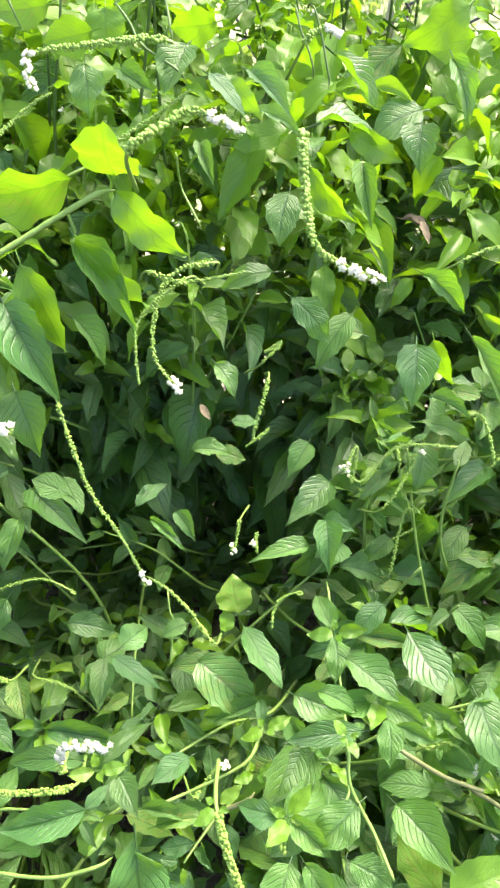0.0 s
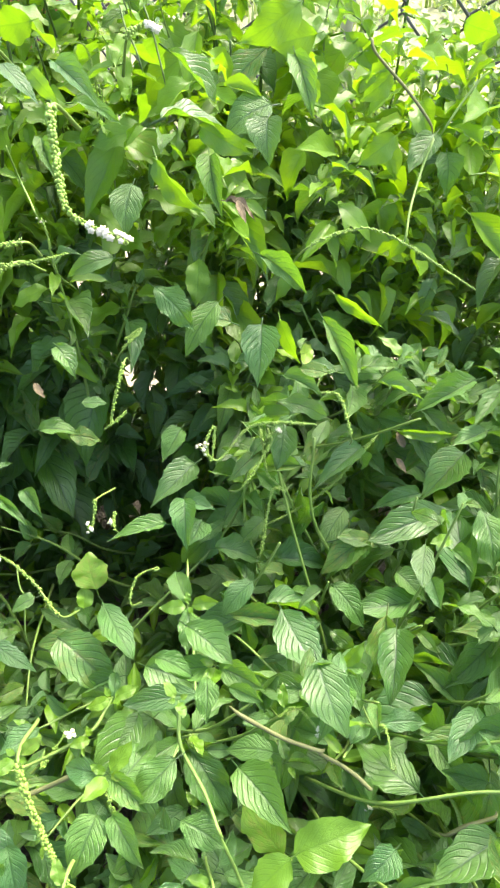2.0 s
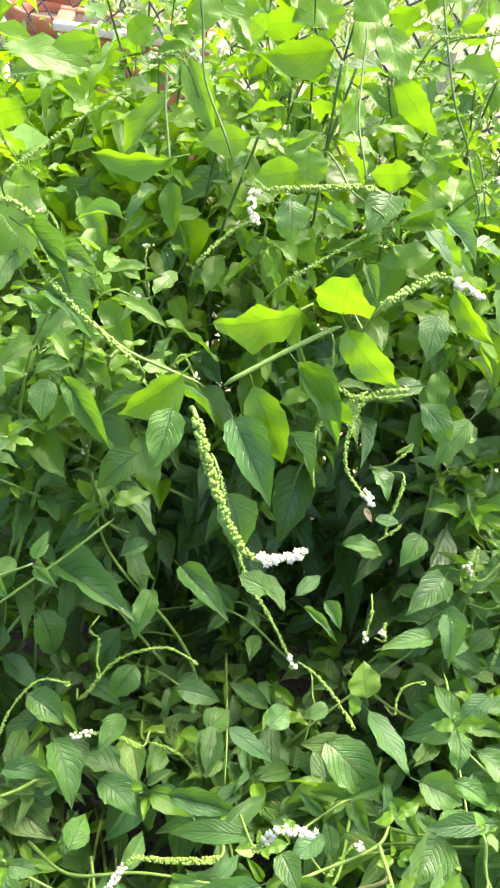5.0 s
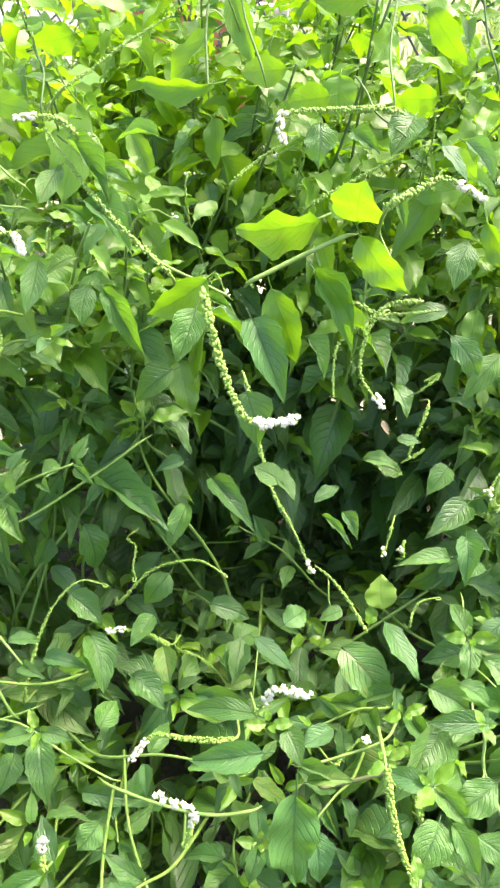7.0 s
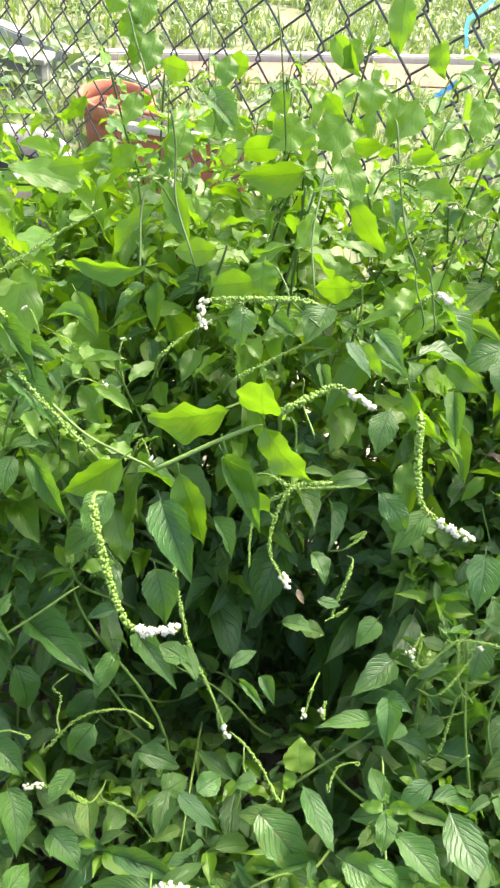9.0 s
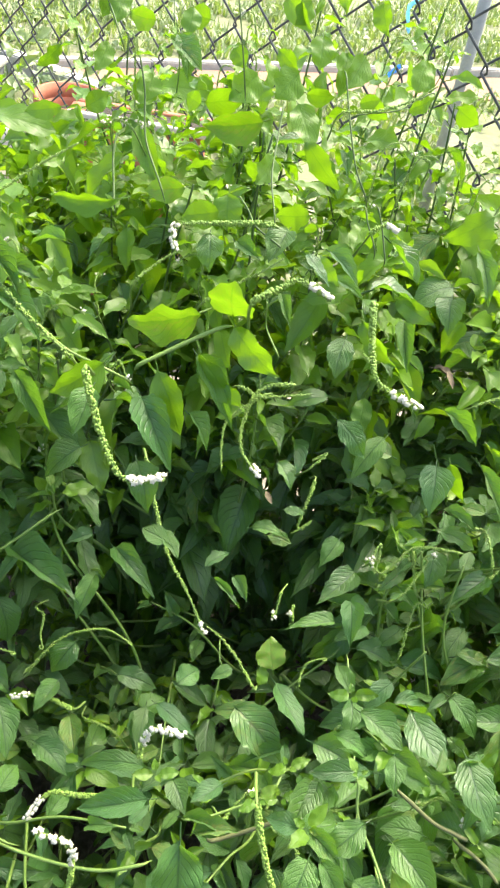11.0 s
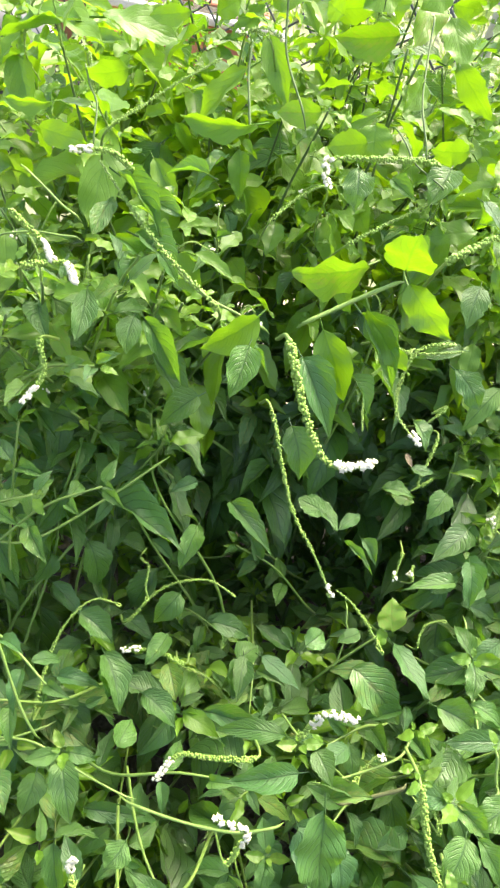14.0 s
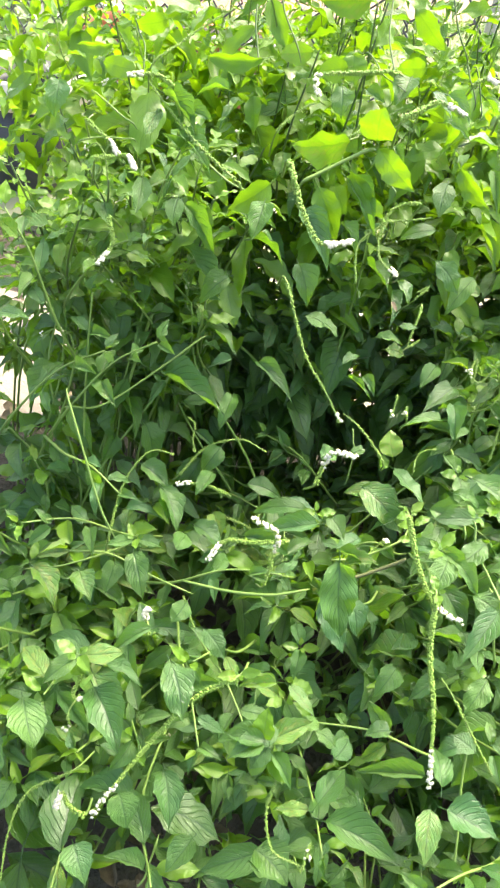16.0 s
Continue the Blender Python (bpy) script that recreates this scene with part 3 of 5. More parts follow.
def spike(plant, a, b, c, d, kind, scale=1.0):
    """A one-sided flower spike: a stalk with two rows of nutlets, white flowers near its end, and a coiled tip."""
    flower_from, flowers = kind
    a, b = Vector(a), Vector(b)
    kept_clear.extend((Vector(p), 0.6) for p in (a.lerp(b, 0.5), b, b.lerp(Vector(c), 0.5), c, Vector(c).lerp(Vector(d), 0.5), d))
    root = a + (a - b).normalized() * 0.008 + Vector((rng.uniform(-0.01, 0.01), 0.036, -0.038))
    points = [p - plant.location for p in spline((root, a, b, c, d), 8)]
    way = (points[-1] - points[-3]).normalized()
    curl = way.cross(Vector((rng.uniform(-1, 1), -1, 0.4))).normalized()
    if kind is CURLED or kind is SPARSE:
        up = curl.cross(way).normalized()
        for k in range(1, 9):
            t = k * 0.62
            r = 0.0042 * (1 - k * 0.07)
            points.append(points[-k] + way * r * math.sin(t) + up * r * (1 - math.cos(t))) if k == 1 else points.append(points[-1] + (way * math.cos(t) + up * math.sin(t)) * r * 0.5)
    lengths = [0.0]
    for p, q in zip(points, points[1:]):
        lengths.append(lengths[-1] + (q - p).length)
    total = lengths[-1]
    bm = bmesh.new()
    tube(bm, points, [(0.0015 if kind is FLOWERING else 0.0011) * scale * (1.05 - 0.45 * l / total) for l in lengths], 5)
    stalk = part("flower_spike", bm, STEM_M, plant)

    def at(f):
        l = f * total
        k = max(i for i in range(len(points)) if lengths[i] <= l + 1e-9)
        k = min(k, len(points) - 2)
        u = (l - lengths[k]) / max(1e-6, lengths[k + 1] - lengths[k])
        return points[k].lerp(points[k + 1], u), (points[k + 1] - points[k]).normalized()

    # nutlets in pairs, small and tight towards the tip
    verts, faces = [], []
    start = ((points[8] - points[0]).length / total) + 0.02
    step = 0.0019 * scale
    count = int(total * (1 - start) / step)
    outward = ((EYE_SIDE - plant.location - points[len(points) // 2]).normalized() * 0.5 + Vector((0, 0, 0.5))).normalized()
    plump = {CURLED: 0.60, FLOWERING: 0.95, MIDDLING: 0.85, CLUSTERED: 0.72, SPARSE: 0.62, FRUITING: 0.70}[kind]
    gaps = 0.25 if kind is FLOWERING else 0.5
    for k in range(count):
        f = start + (1 - start) * k / count
        p, w = at(f)
        side = w.cross(outward).normalized()
        over = side.cross(w)
        girth = scale * plump * (0.0031 - 0.0014 * (k / count) ** 1.5)
        for turn in (-0.15, 0.22, 0.5, 0.78, 1.15):
            if rng.random() < gaps:
                continue
            a = math.pi * (turn + rng.uniform(-0.1, 0.1))
            size = girth * rng.uniform(0.7, 1.2)
            c = p + (side * math.cos(a) + over * math.sin(a)) * girth * rng.uniform(0.55, 0.85) + w * rng.uniform(-0.0008, 0.0008)
            base = len(verts)
            verts += [c + Vector((v.x * size, v.y * size, v.z * size * 1.15)) for v in NUT_V]
            faces += [[base + i for i in t] for t in NUT_F]
    if verts:
        part("seed_head", from_lists("seed_head", verts, faces, FRUIT_M), None, stalk, "rows of small green nutlets")
    for k in range(flowers):
        f = min(0.995, flower_from + (1 - flower_from) * (k + rng.random()) / flowers)
        p, w = at(f)
        side = w.cross(outward).normalized()
        over = side.cross(w)
        face = (over + side * rng.uniform(-0.9, 0.9) + w * rng.uniform(-0.3, 0.5)).normalized()
        size = rng.uniform(0.0036, 0.0054) * scale
        x = face.orthogonal().normalized()
        flower = part("flower", FLOWER, None, stalk)
        flower.matrix_basis = Matrix.Translation(p + face * 0.0042) @ (Matrix((x, face.cross(x), face)).transposed().to_4x4()) @ Matrix.Diagonal((size, size, size, 1))
    return stalk


# leaves, spikes and stems that can be told apart, plant by plant
leaf(tall[2], -0.094, 0.450, 0.992, -0.150, 0.430, 0.986, 0.036, YOUNG, (-0.15, -0.88, -0.35))
leaf(tall[2], -0.066, 0.445, 0.998, -0.070, 0.428, 1.034, 0.040, YOUNG, (-0.2, -0.95, 0.15))
leaf(tall[2], -0.064, 0.432, 0.996, -0.023, 0.408, 0.962, 0.027, YOUNG, (-0.35, -0.90, 0.05))
leaf(tall[2], -0.122, 0.405, 0.956, -0.096, 0.378, 0.916, 0.028, YOUNG, (0.15, -0.98, -0.05))
leaf(tall[2], -0.172, 0.420, 0.945, -0.210, 0.398, 0.922, 0.032, YOUNG, (-0.25, -0.90, -0.25))
leaf(tall[2], -0.092, 0.422, 0.974, -0.045, 0.398, 0.926, 0.018, YOUNG, (-0.7, -0.7, 0.05))
leaf(tall[2], -0.091, 0.432, 0.960, -0.047, 0.382, 0.929, 0.023)
leaf(tall[2], -0.133, 0.393, 0.935, -0.095, 0.341, 0.903, 0.032)
leaf(tall[2], -0.129, 0.368, 0.883, -0.110, 0.330, 0.858, 0.031)
leaf(tall[2], -0.176, 0.394, 0.935, -0.184, 0.357, 0.910, 0.027)
leaf(tall[1], -0.209, 0.493, 0.781, -0.248, 0.462, 0.759, 0.031)
leaf(tall[2], -0.091, 0.396, 0.924, -0.064, 0.373, 0.910, 0.016)
leaf(tall[1], -0.268, 0.468, 0.884, -0.223, 0.424, 0.857, 0.022)
leaf(tall[1], -0.275, 0.447, 0.900, -0.277, 0.418, 0.881, 0.023)
leaf(tall[1], -0.316, 0.448, 0.918, -0.317, 0.408, 0.891, 0.022)
leaf(low[1], -0.287, 0.472, 0.625, -0.194, 0.418, 0.623, 0.043)
leaf(low[1], -0.183, 0.460, 0.615, -0.194, 0.407, 0.603, 0.026)
leaf(low[1], -0.156, 0.436, 0.694, -0.105, 0.389, 0.689, 0.027)
leaf(low[1], -0.193, 0.488, 0.656, -0.223, 0.471, 0.649, 0.017)
leaf(tall[2], -0.029, 0.574, 1.028, -0.044, 0.543, 1.007, 0.032)
leaf(tall[2], -0.105, 0.593, 1.002, -0.102, 0.561, 0.980, 0.031)
leaf(tall[2], -0.077, 0.573, 1.008, -0.051, 0.559, 1.000, 0.019)
leaf(tall[1], -0.310, 0.495, 0.976, -0.318, 0.467, 0.957, 0.018)
leaf(tall[1], -0.307, 0.497, 0.978, -0.312, 0.480, 0.966, 0.013)
leaf(tall[1], -0.308, 0.514, 0.992, -0.261, 0.476, 0.969, 0.017)
leaf(tall[1], -0.285, 0.482, 0.958, -0.235, 0.459, 0.945, 0.029)
leaf(low[1], -0.271, 0.196, 0.566, -0.253, 0.144, 0.563, 0.031)
leaf(low[1], -0.256, 0.316, 0.558, -0.224, 0.259, 0.553, 0.036)
leaf(low[1], -0.140, 0.292, 0.514, -0.066, 0.280, 0.520, 0.025)
leaf(low[2], -0.038, 0.155, 0.652, -0.023, 0.107, 0.576, 0.045, BROAD, (-0.05, -0.75, 0.65))
leaf(low[2], -0.042, 0.170, 0.564, -0.010, 0.128, 0.522, 0.032, BROAD, (0.05, -0.65, 0.75))
leaf(low[2], -0.027, 0.179, 0.620, 0.014, 0.186, 0.625, 0.017)
leaf(low[2], 0.064, 0.135, 0.701, 0.049, 0.097, 0.697, 0.029)
leaf(low[2], 0.074, 0.135, 0.702, 0.095, 0.102, 0.703, 0.018)
leaf(low[2], 0.078, 0.233, 0.646, 0.047, 0.165, 0.636, 0.034)
leaf(low[1], -0.223, 0.224, 0.548, -0.210, 0.257, 0.554, 0.027)
leaf(low[1], -0.209, 0.300, 0.514, -0.167, 0.271, 0.514, 0.033)
leaf(low[2], 0.033, 0.350, 0.640, 0.025, 0.375, 0.665, 0.030, YOUNG)
leaf(low[2], 0.022, 0.338, 0.627, 0.022, 0.354, 0.642, 0.016, YOUNG)
leaf(low[2], 0.055, 0.289, 0.594, 0.009, 0.276, 0.587, 0.016)
leaf(tall[2], -0.089, 0.834, 1.100, -0.113, 0.808, 1.074, 0.035, YOUNG)
leaf(tall[2], -0.041, 0.798, 1.117, -0.060, 0.774, 1.094, 0.037, YOUNG)
leaf(tall[2], -0.073, 0.798, 1.057, -0.142, 0.788, 1.046, 0.038, YOUNG)
leaf(tall[2], -0.038, 0.745, 1.098, -0.016, 0.713, 1.067, 0.030, YOUNG)
leaf(tall[2], -0.022, 0.717, 1.068, 0.018, 0.685, 1.036, 0.029, YOUNG)
leaf(tall[2], -0.143, 0.671, 1.013, -0.184, 0.665, 1.006, 0.025, YOUNG)
leaf(tall[1], -0.318, 0.592, 1.045, -0.359, 0.582, 1.035, 0.027, YOUNG)
leaf(tall[1], -0.202, 0.609, 1.014, -0.274, 0.600, 1.004, 0.020, YOUNG)
leaf(tall[1], -0.373, 0.552, 1.021, -0.417, 0.546, 1.014, 0.013, YOUNG)
leaf(tall[1], -0.353, 0.667, 1.100, -0.386, 0.651, 1.084, 0.025, YOUNG)
leaf(tall[2], -0.009, 0.610, 1.031, -0.044, 0.604, 1.025, 0.028, YOUNG)
leaf(tall[2], -0.094, 0.638, 1.027, -0.091, 0.613, 1.003, 0.032, YOUNG)
leaf(tall[2], -0.056, 0.691, 1.058, -0.066, 0.667, 1.034, 0.026, YOUNG)
leaf(tall[1], -0.281, 0.690, 1.069, -0.320, 0.682, 1.060, 0.017, YOUNG)
leaf(tall[3], 0.028, 0.747, 1.108, 0.052, 0.753, 1.115, 0.018, YOUNG)
leaf(tall[1], -0.380, 0.534, 1.007, -0.341, 0.528, 1.002, 0.021, YOUNG)
leaf(tall[1], -0.234, 0.532, 0.998, -0.279, 0.537, 0.999, 0.016)
leaf(tall[1], -0.209, 0.709, 1.084, -0.185, 0.733, 1.107, 0.026, YOUNG)
leaf(tall[3], 0.015, 0.557, 1.021, 0.050, 0.532, 1.006, 0.021)
leaf(low[2], 0.108, 0.436, 0.664, 0.140, 0.425, 0.665, 0.020)
leaf(low[1], -0.300, 0.293, 0.534, -0.251, 0.291, 0.539, 0.020)
leaf(low[2], -0.014, 0.432, 0.762, 0.022, 0.429, 0.765, 0.018)
leaf(tall[2], -0.095, 0.330, 0.844, -0.080, 0.303, 0.840, 0.015)
leaf(low[0], -0.291, 0.184, 0.560, -0.292, 0.145, 0.556, 0.026)
leaf(low[1], -0.105, 0.388, 0.461, -0.078, 0.414, 0.468, 0.033)
leaf(low[1], -0.064, 0.300, 0.665, -0.042, 0.321, 0.671, 0.024)
leaf(low[2], 0.006, 0.454, 0.732, 0.034, 0.450, 0.733, 0.018)
leaf(tall[3], 0.074, 0.621, 0.780, 0.119, 0.584, 0.757, 0.031)
leaf(tall[3], 0.139, 0.631, 0.756, 0.102, 0.584, 0.723, 0.029)
leaf(tall[2], -0.100, 0.612, 1.018, -0.135, 0.606, 1.010, 0.027, YOUNG)
leaf(tall[3], 0.059, 0.620, 0.893, 0.051, 0.580, 0.867, 0.032)
leaf(tall[3], 0.077, 0.655, 0.902, 0.115, 0.612, 0.865, 0.028, YOUNG)
leaf(tall[3], 0.128, 0.672, 0.897, 0.137, 0.621, 0.867, 0.023)
leaf(tall[3], 0.118, 0.705, 0.912, 0.164, 0.681, 0.894, 0.024, YOUNG)
leaf(tall[3], 0.190, 0.744, 0.918, 0.138, 0.723, 0.901, 0.041)
leaf(tall[3], 0.185, 0.714, 0.918, 0.182, 0.674, 0.893, 0.037)
leaf(tall[2], -0.011, 0.508, 1.037, 0.015, 0.486, 1.025, 0.014)
leaf(tall[2], -0.000, 0.526, 1.030, 0.022, 0.507, 1.014, 0.011, YOUNG)
leaf(tall[3], 0.022, 0.574, 0.985, 0.062, 0.566, 0.983, 0.011)
leaf(tall[3], 0.210, 0.755, 0.965, 0.227, 0.696, 0.929, 0.026)
leaf(tall[3], 0.211, 0.749, 1.011, 0.161, 0.723, 0.984, 0.037, YOUNG)
leaf(tall[2], -0.021, 0.633, 0.927, -0.006, 0.598, 0.907, 0.015)
leaf(tall[3], 0.176, 0.561, 0.860, 0.222, 0.533, 0.846, 0.020)
leaf(tall[3], 0.179, 0.529, 0.806, 0.175, 0.478, 0.776, 0.038)
leaf(tall[3], 0.196, 0.538, 0.805, 0.215, 0.508, 0.779, 0.021, YOUNG)
leaf(low[3], 0.202, 0.518, 0.754, 0.241, 0.501, 0.747, 0.017)
leaf(low[3], 0.196, 0.509, 0.729, 0.257, 0.497, 0.726, 0.016)
leaf(low[3], 0.206, 0.508, 0.698, 0.200, 0.467, 0.673, 0.028)
leaf(tall[4], 0.301, 0.549, 0.625, 0.246, 0.502, 0.613, 0.031)
leaf(tall[3], 0.102, 0.542, 0.657, 0.080, 0.509, 0.636, 0.029)
leaf(low[2], 0.118, 0.483, 0.666, 0.076, 0.437, 0.656, 0.034)
leaf(low[2], 0.110, 0.427, 0.677, 0.110, 0.379, 0.670, 0.027)
leaf(low[2], 0.094, 0.404, 0.669, 0.038, 0.390, 0.663, 0.023)
leaf(low[3], 0.317, 0.482, 0.548, 0.256, 0.446, 0.539, 0.037)
leaf(low[1], -0.056, 0.376, 0.754, -0.030, 0.401, 0.760, 0.014)
leaf(low[2], -0.045, 0.378, 0.736, -0.015, 0.351, 0.733, 0.010)
leaf(low[2], -0.025, 0.390, 0.730, -0.008, 0.367, 0.727, 0.015)
leaf(low[3], 0.209, 0.387, 0.550, 0.243, 0.320, 0.546, 0.045)
leaf(low[2], 0.157, 0.397, 0.522, 0.223, 0.385, 0.525, 0.024)
leaf(low[2], 0.117, 0.292, 0.677, 0.154, 0.256, 0.676, 0.030)
leaf(low[2], 0.130, 0.238, 0.664, 0.071, 0.230, 0.659, 0.020)
leaf(low[2], 0.135, 0.224, 0.719, 0.133, 0.192, 0.717, 0.020)
leaf(low[2], 0.152, 0.239, 0.674, 0.178, 0.226, 0.675, 0.014)
leaf(low[2], 0.038, 0.345, 0.626, 0.070, 0.289, 0.623, 0.028)
leaf(low[2], 0.054, 0.286, 0.607, 0.053, 0.260, 0.604, 0.011)
leaf(low[1], -0.084, 0.259, 0.525, -0.037, 0.303, 0.532, 0.020)
leaf(low[1], -0.079, 0.207, 0.671, -0.143, 0.209, 0.666, 0.018)
leaf(low[1], -0.071, 0.167, 0.694, -0.129, 0.153, 0.689, 0.025)
leaf(low[2], -0.038, 0.188, 0.629, 0.005, 0.182, 0.632, 0.012)
leaf(low[1], -0.053, 0.196, 0.676, -0.038, 0.168, 0.676, 0.022)
leaf(low[2], 0.068, 0.172, 0.648, 0.101, 0.212, 0.653, 0.031)
leaf(low[2], 0.066, 0.173, 0.653, 0.041, 0.178, 0.652, 0.009)
leaf(low[2], 0.092, 0.227, 0.645, 0.059, 0.190, 0.641, 0.031)
leaf(low[2], 0.161, 0.202, 0.609, 0.201, 0.152, 0.611, 0.036)
leaf(low[2], 0.190, 0.213, 0.611, 0.149, 0.219, 0.609, 0.023)
leaf(low[3], 0.268, 0.431, 0.529, 0.303, 0.387, 0.527, 0.030)
leaf(low[1], -0.143, 0.421, 0.482, -0.091, 0.414, 0.485, 0.028)
leaf(low[1], -0.085, 0.359, 0.530, -0.038, 0.331, 0.530, 0.022)
leaf(low[1], -0.099, 0.382, 0.483, -0.098, 0.329, 0.478, 0.027)
leaf(low[1], -0.187, 0.361, 0.475, -0.171, 0.318, 0.472, 0.029)
leaf(low[2], -0.004, 0.237, 0.604, -0.032, 0.215, 0.601, 0.023)
leaf(low[2], 0.024, 0.313, 0.609, -0.026, 0.318, 0.606, 0.022)
leaf(low[2], 0.093, 0.264, 0.675, 0.126, 0.247, 0.675, 0.020)
leaf(low[2], -0.012, 0.320, 0.673, -0.034, 0.310, 0.670, 0.016)
leaf(low[2], 0.140, 0.445, 0.576, 0.192, 0.438, 0.579, 0.026)
leaf(low[2], 0.192, 0.468, 0.596, 0.161, 0.443, 0.590, 0.023)
leaf(low[3], 0.287, 0.512, 0.562, 0.256, 0.465, 0.553, 0.028)
leaf(tall[2], 0.002, 0.474, 0.821, 0.021, 0.450, 0.808, 0.021)
leaf(tall[3], 0.154, 0.629, 0.732, 0.106, 0.640, 0.735, 0.029)
leaf(tall[2], 0.046, 0.552, 0.858, -0.001, 0.543, 0.849, 0.019)
leaf(tall[3], 0.243, 0.504, 0.770, 0.217, 0.508, 0.771, 0.015)
leaf(tall[3], 0.144, 0.544, 0.921, 0.170, 0.531, 0.916, 0.011, DRY)
leaf(tall[3], 0.153, 0.524, 0.932, 0.160, 0.508, 0.923, 0.007, DRY)
leaf(tall[2], -0.008, 0.428, 0.819, 0.000, 0.417, 0.813, 0.006, DRY)
leaf(tall[4], 0.343, 0.548, 0.608, 0.356, 0.533, 0.599, 0.008, DRY)
leaf(tall[4], 0.345, 0.537, 0.637, 0.337, 0.553, 0.647, 0.009, DRY)
leaf(low[3], 0.321, 0.203, 0.550, 0.267, 0.255, 0.553, 0.042)
leaf(low[3], 0.226, 0.271, 0.658, 0.244, 0.209, 0.652, 0.040)
leaf(low[3], 0.429, 0.358, 0.552, 0.368, 0.307, 0.543, 0.040)
leaf(low[3], 0.319, 0.351, 0.574, 0.305, 0.279, 0.564, 0.036)
leaf(tall[4], 0.376, 0.791, 0.874, 0.343, 0.749, 0.844, 0.034)
leaf(tall[4], 0.385, 0.764, 0.864, 0.384, 0.725, 0.838, 0.031)
leaf(tall[4], 0.305, 0.551, 0.719, 0.353, 0.536, 0.712, 0.019)
leaf(tall[4], 0.412, 0.568, 0.710, 0.345, 0.541, 0.689, 0.027)
leaf(tall[4], 0.336, 0.550, 0.650, 0.410, 0.542, 0.647, 0.014, YOUNG)
leaf(tall[4], 0.419, 0.550, 0.616, 0.366, 0.508, 0.586, 0.048)
leaf(low[3], 0.407, 0.504, 0.572, 0.308, 0.465, 0.559, 0.038)
leaf(low[3], 0.312, 0.483, 0.546, 0.258, 0.443, 0.536, 0.038)
leaf(low[3], 0.372, 0.519, 0.582, 0.313, 0.507, 0.577, 0.024)
leaf(low[3], 0.208, 0.151, 0.559, 0.277, 0.168, 0.579, 0.037, YOUNG)
leaf(low[2], 0.199, 0.150, 0.560, 0.166, 0.181, 0.587, 0.028, YOUNG)
leaf(low[2], 0.201, 0.136, 0.601, 0.170, 0.114, 0.577, 0.030, YOUNG)
leaf(low[2], 0.117, 0.156, 0.625, 0.151, 0.136, 0.625, 0.026)
leaf(tall[3], 0.241, 0.565, 0.789, 0.272, 0.502, 0.750, 0.021)
leaf(tall[4], 0.254, 0.593, 0.796, 0.299, 0.570, 0.777, 0.014, YOUNG)
leaf(low[3], 0.367, 0.423, 0.511, 0.290, 0.412, 0.506, 0.038)
leaf(low[3], 0.342, 0.448, 0.530, 0.375, 0.415, 0.526, 0.031)
leaf(low[3], 0.387, 0.215, 0.541, 0.348, 0.226, 0.540, 0.025)
leaf(low[3], 0.382, 0.165, 0.550, 0.319, 0.132, 0.546, 0.043)
leaf(low[3], 0.336, 0.416, 0.500, 0.308, 0.457, 0.506, 0.028)
leaf(low[2], 0.162, 0.180, 0.577, 0.200, 0.219, 0.582, 0.028)
leaf(low[3], 0.290, 0.152, 0.567, 0.260, 0.128, 0.565, 0.028)
leaf(tall[4], 0.435, 0.550, 0.653, 0.397, 0.535, 0.641, 0.025)
leaf(low[3], 0.436, 0.497, 0.581, 0.442, 0.430, 0.569, 0.038)
leaf(tall[4], 0.313, 0.781, 0.938, 0.284, 0.761, 0.917, 0.026, YOUNG)
leaf(tall[4], 0.388, 0.819, 0.978, 0.423, 0.810, 0.971, 0.035, YOUNG)
leaf(tall[4], 0.325, 0.757, 0.884, 0.289, 0.736, 0.862, 0.027, YOUNG)
leaf(tall[3], 0.233, 0.780, 0.974, 0.188, 0.773, 0.964, 0.034, YOUNG)
leaf(low[1], -0.285, 0.046, 0.539, -0.253, -0.016, 0.531, 0.040)
leaf(low[0], -0.305, 0.111, 0.477, -0.369, 0.133, 0.475, 0.027)
leaf(low[1], -0.290, 0.069, 0.547, -0.242, 0.045, 0.547, 0.022)
leaf(low[1], -0.203, 0.039, 0.589, -0.184, -0.008, 0.582, 0.032)
leaf(low[1], -0.089, 0.047, 0.572, -0.130, 0.041, 0.566, 0.015)
leaf(low[1], -0.076, 0.049, 0.567, -0.045, 0.022, 0.565, 0.018)
leaf(low[1], -0.092, -0.020, 0.562, -0.107, 0.009, 0.566, 0.027)
leaf(low[1], -0.096, -0.015, 0.562, -0.136, -0.010, 0.559, 0.020)
leaf(low[1], -0.092, -0.017, 0.556, -0.109, -0.040, 0.550, 0.023)
leaf(low[1], -0.087, -0.016, 0.543, -0.062, -0.047, 0.541, 0.017)
leaf(low[1], -0.194, -0.026, 0.493, -0.179, -0.080, 0.487, 0.033)
leaf(low[1], -0.238, -0.043, 0.462, -0.223, -0.075, 0.459, 0.036)
leaf(low[1], -0.040, -0.047, 0.493, -0.078, -0.044, 0.490, 0.021)
leaf(low[2], -0.030, -0.038, 0.489, 0.001, 0.007, 0.500, 0.027)
leaf(low[2], -0.020, -0.051, 0.483, 0.058, -0.082, 0.488, 0.037)
leaf(low[2], 0.073, -0.014, 0.536, -0.002, -0.015, 0.528, 0.020)
leaf(low[2], 0.088, -0.027, 0.542, 0.087, 0.023, 0.551, 0.026)
leaf(low[2], 0.121, 0.100, 0.675, 0.081, 0.044, 0.659, 0.029)
leaf(low[2], 0.098, -0.039, 0.521, 0.149, -0.062, 0.524, 0.043)
leaf(low[1], -0.088, -0.075, 0.448, -0.051, -0.104, 0.449, 0.044)
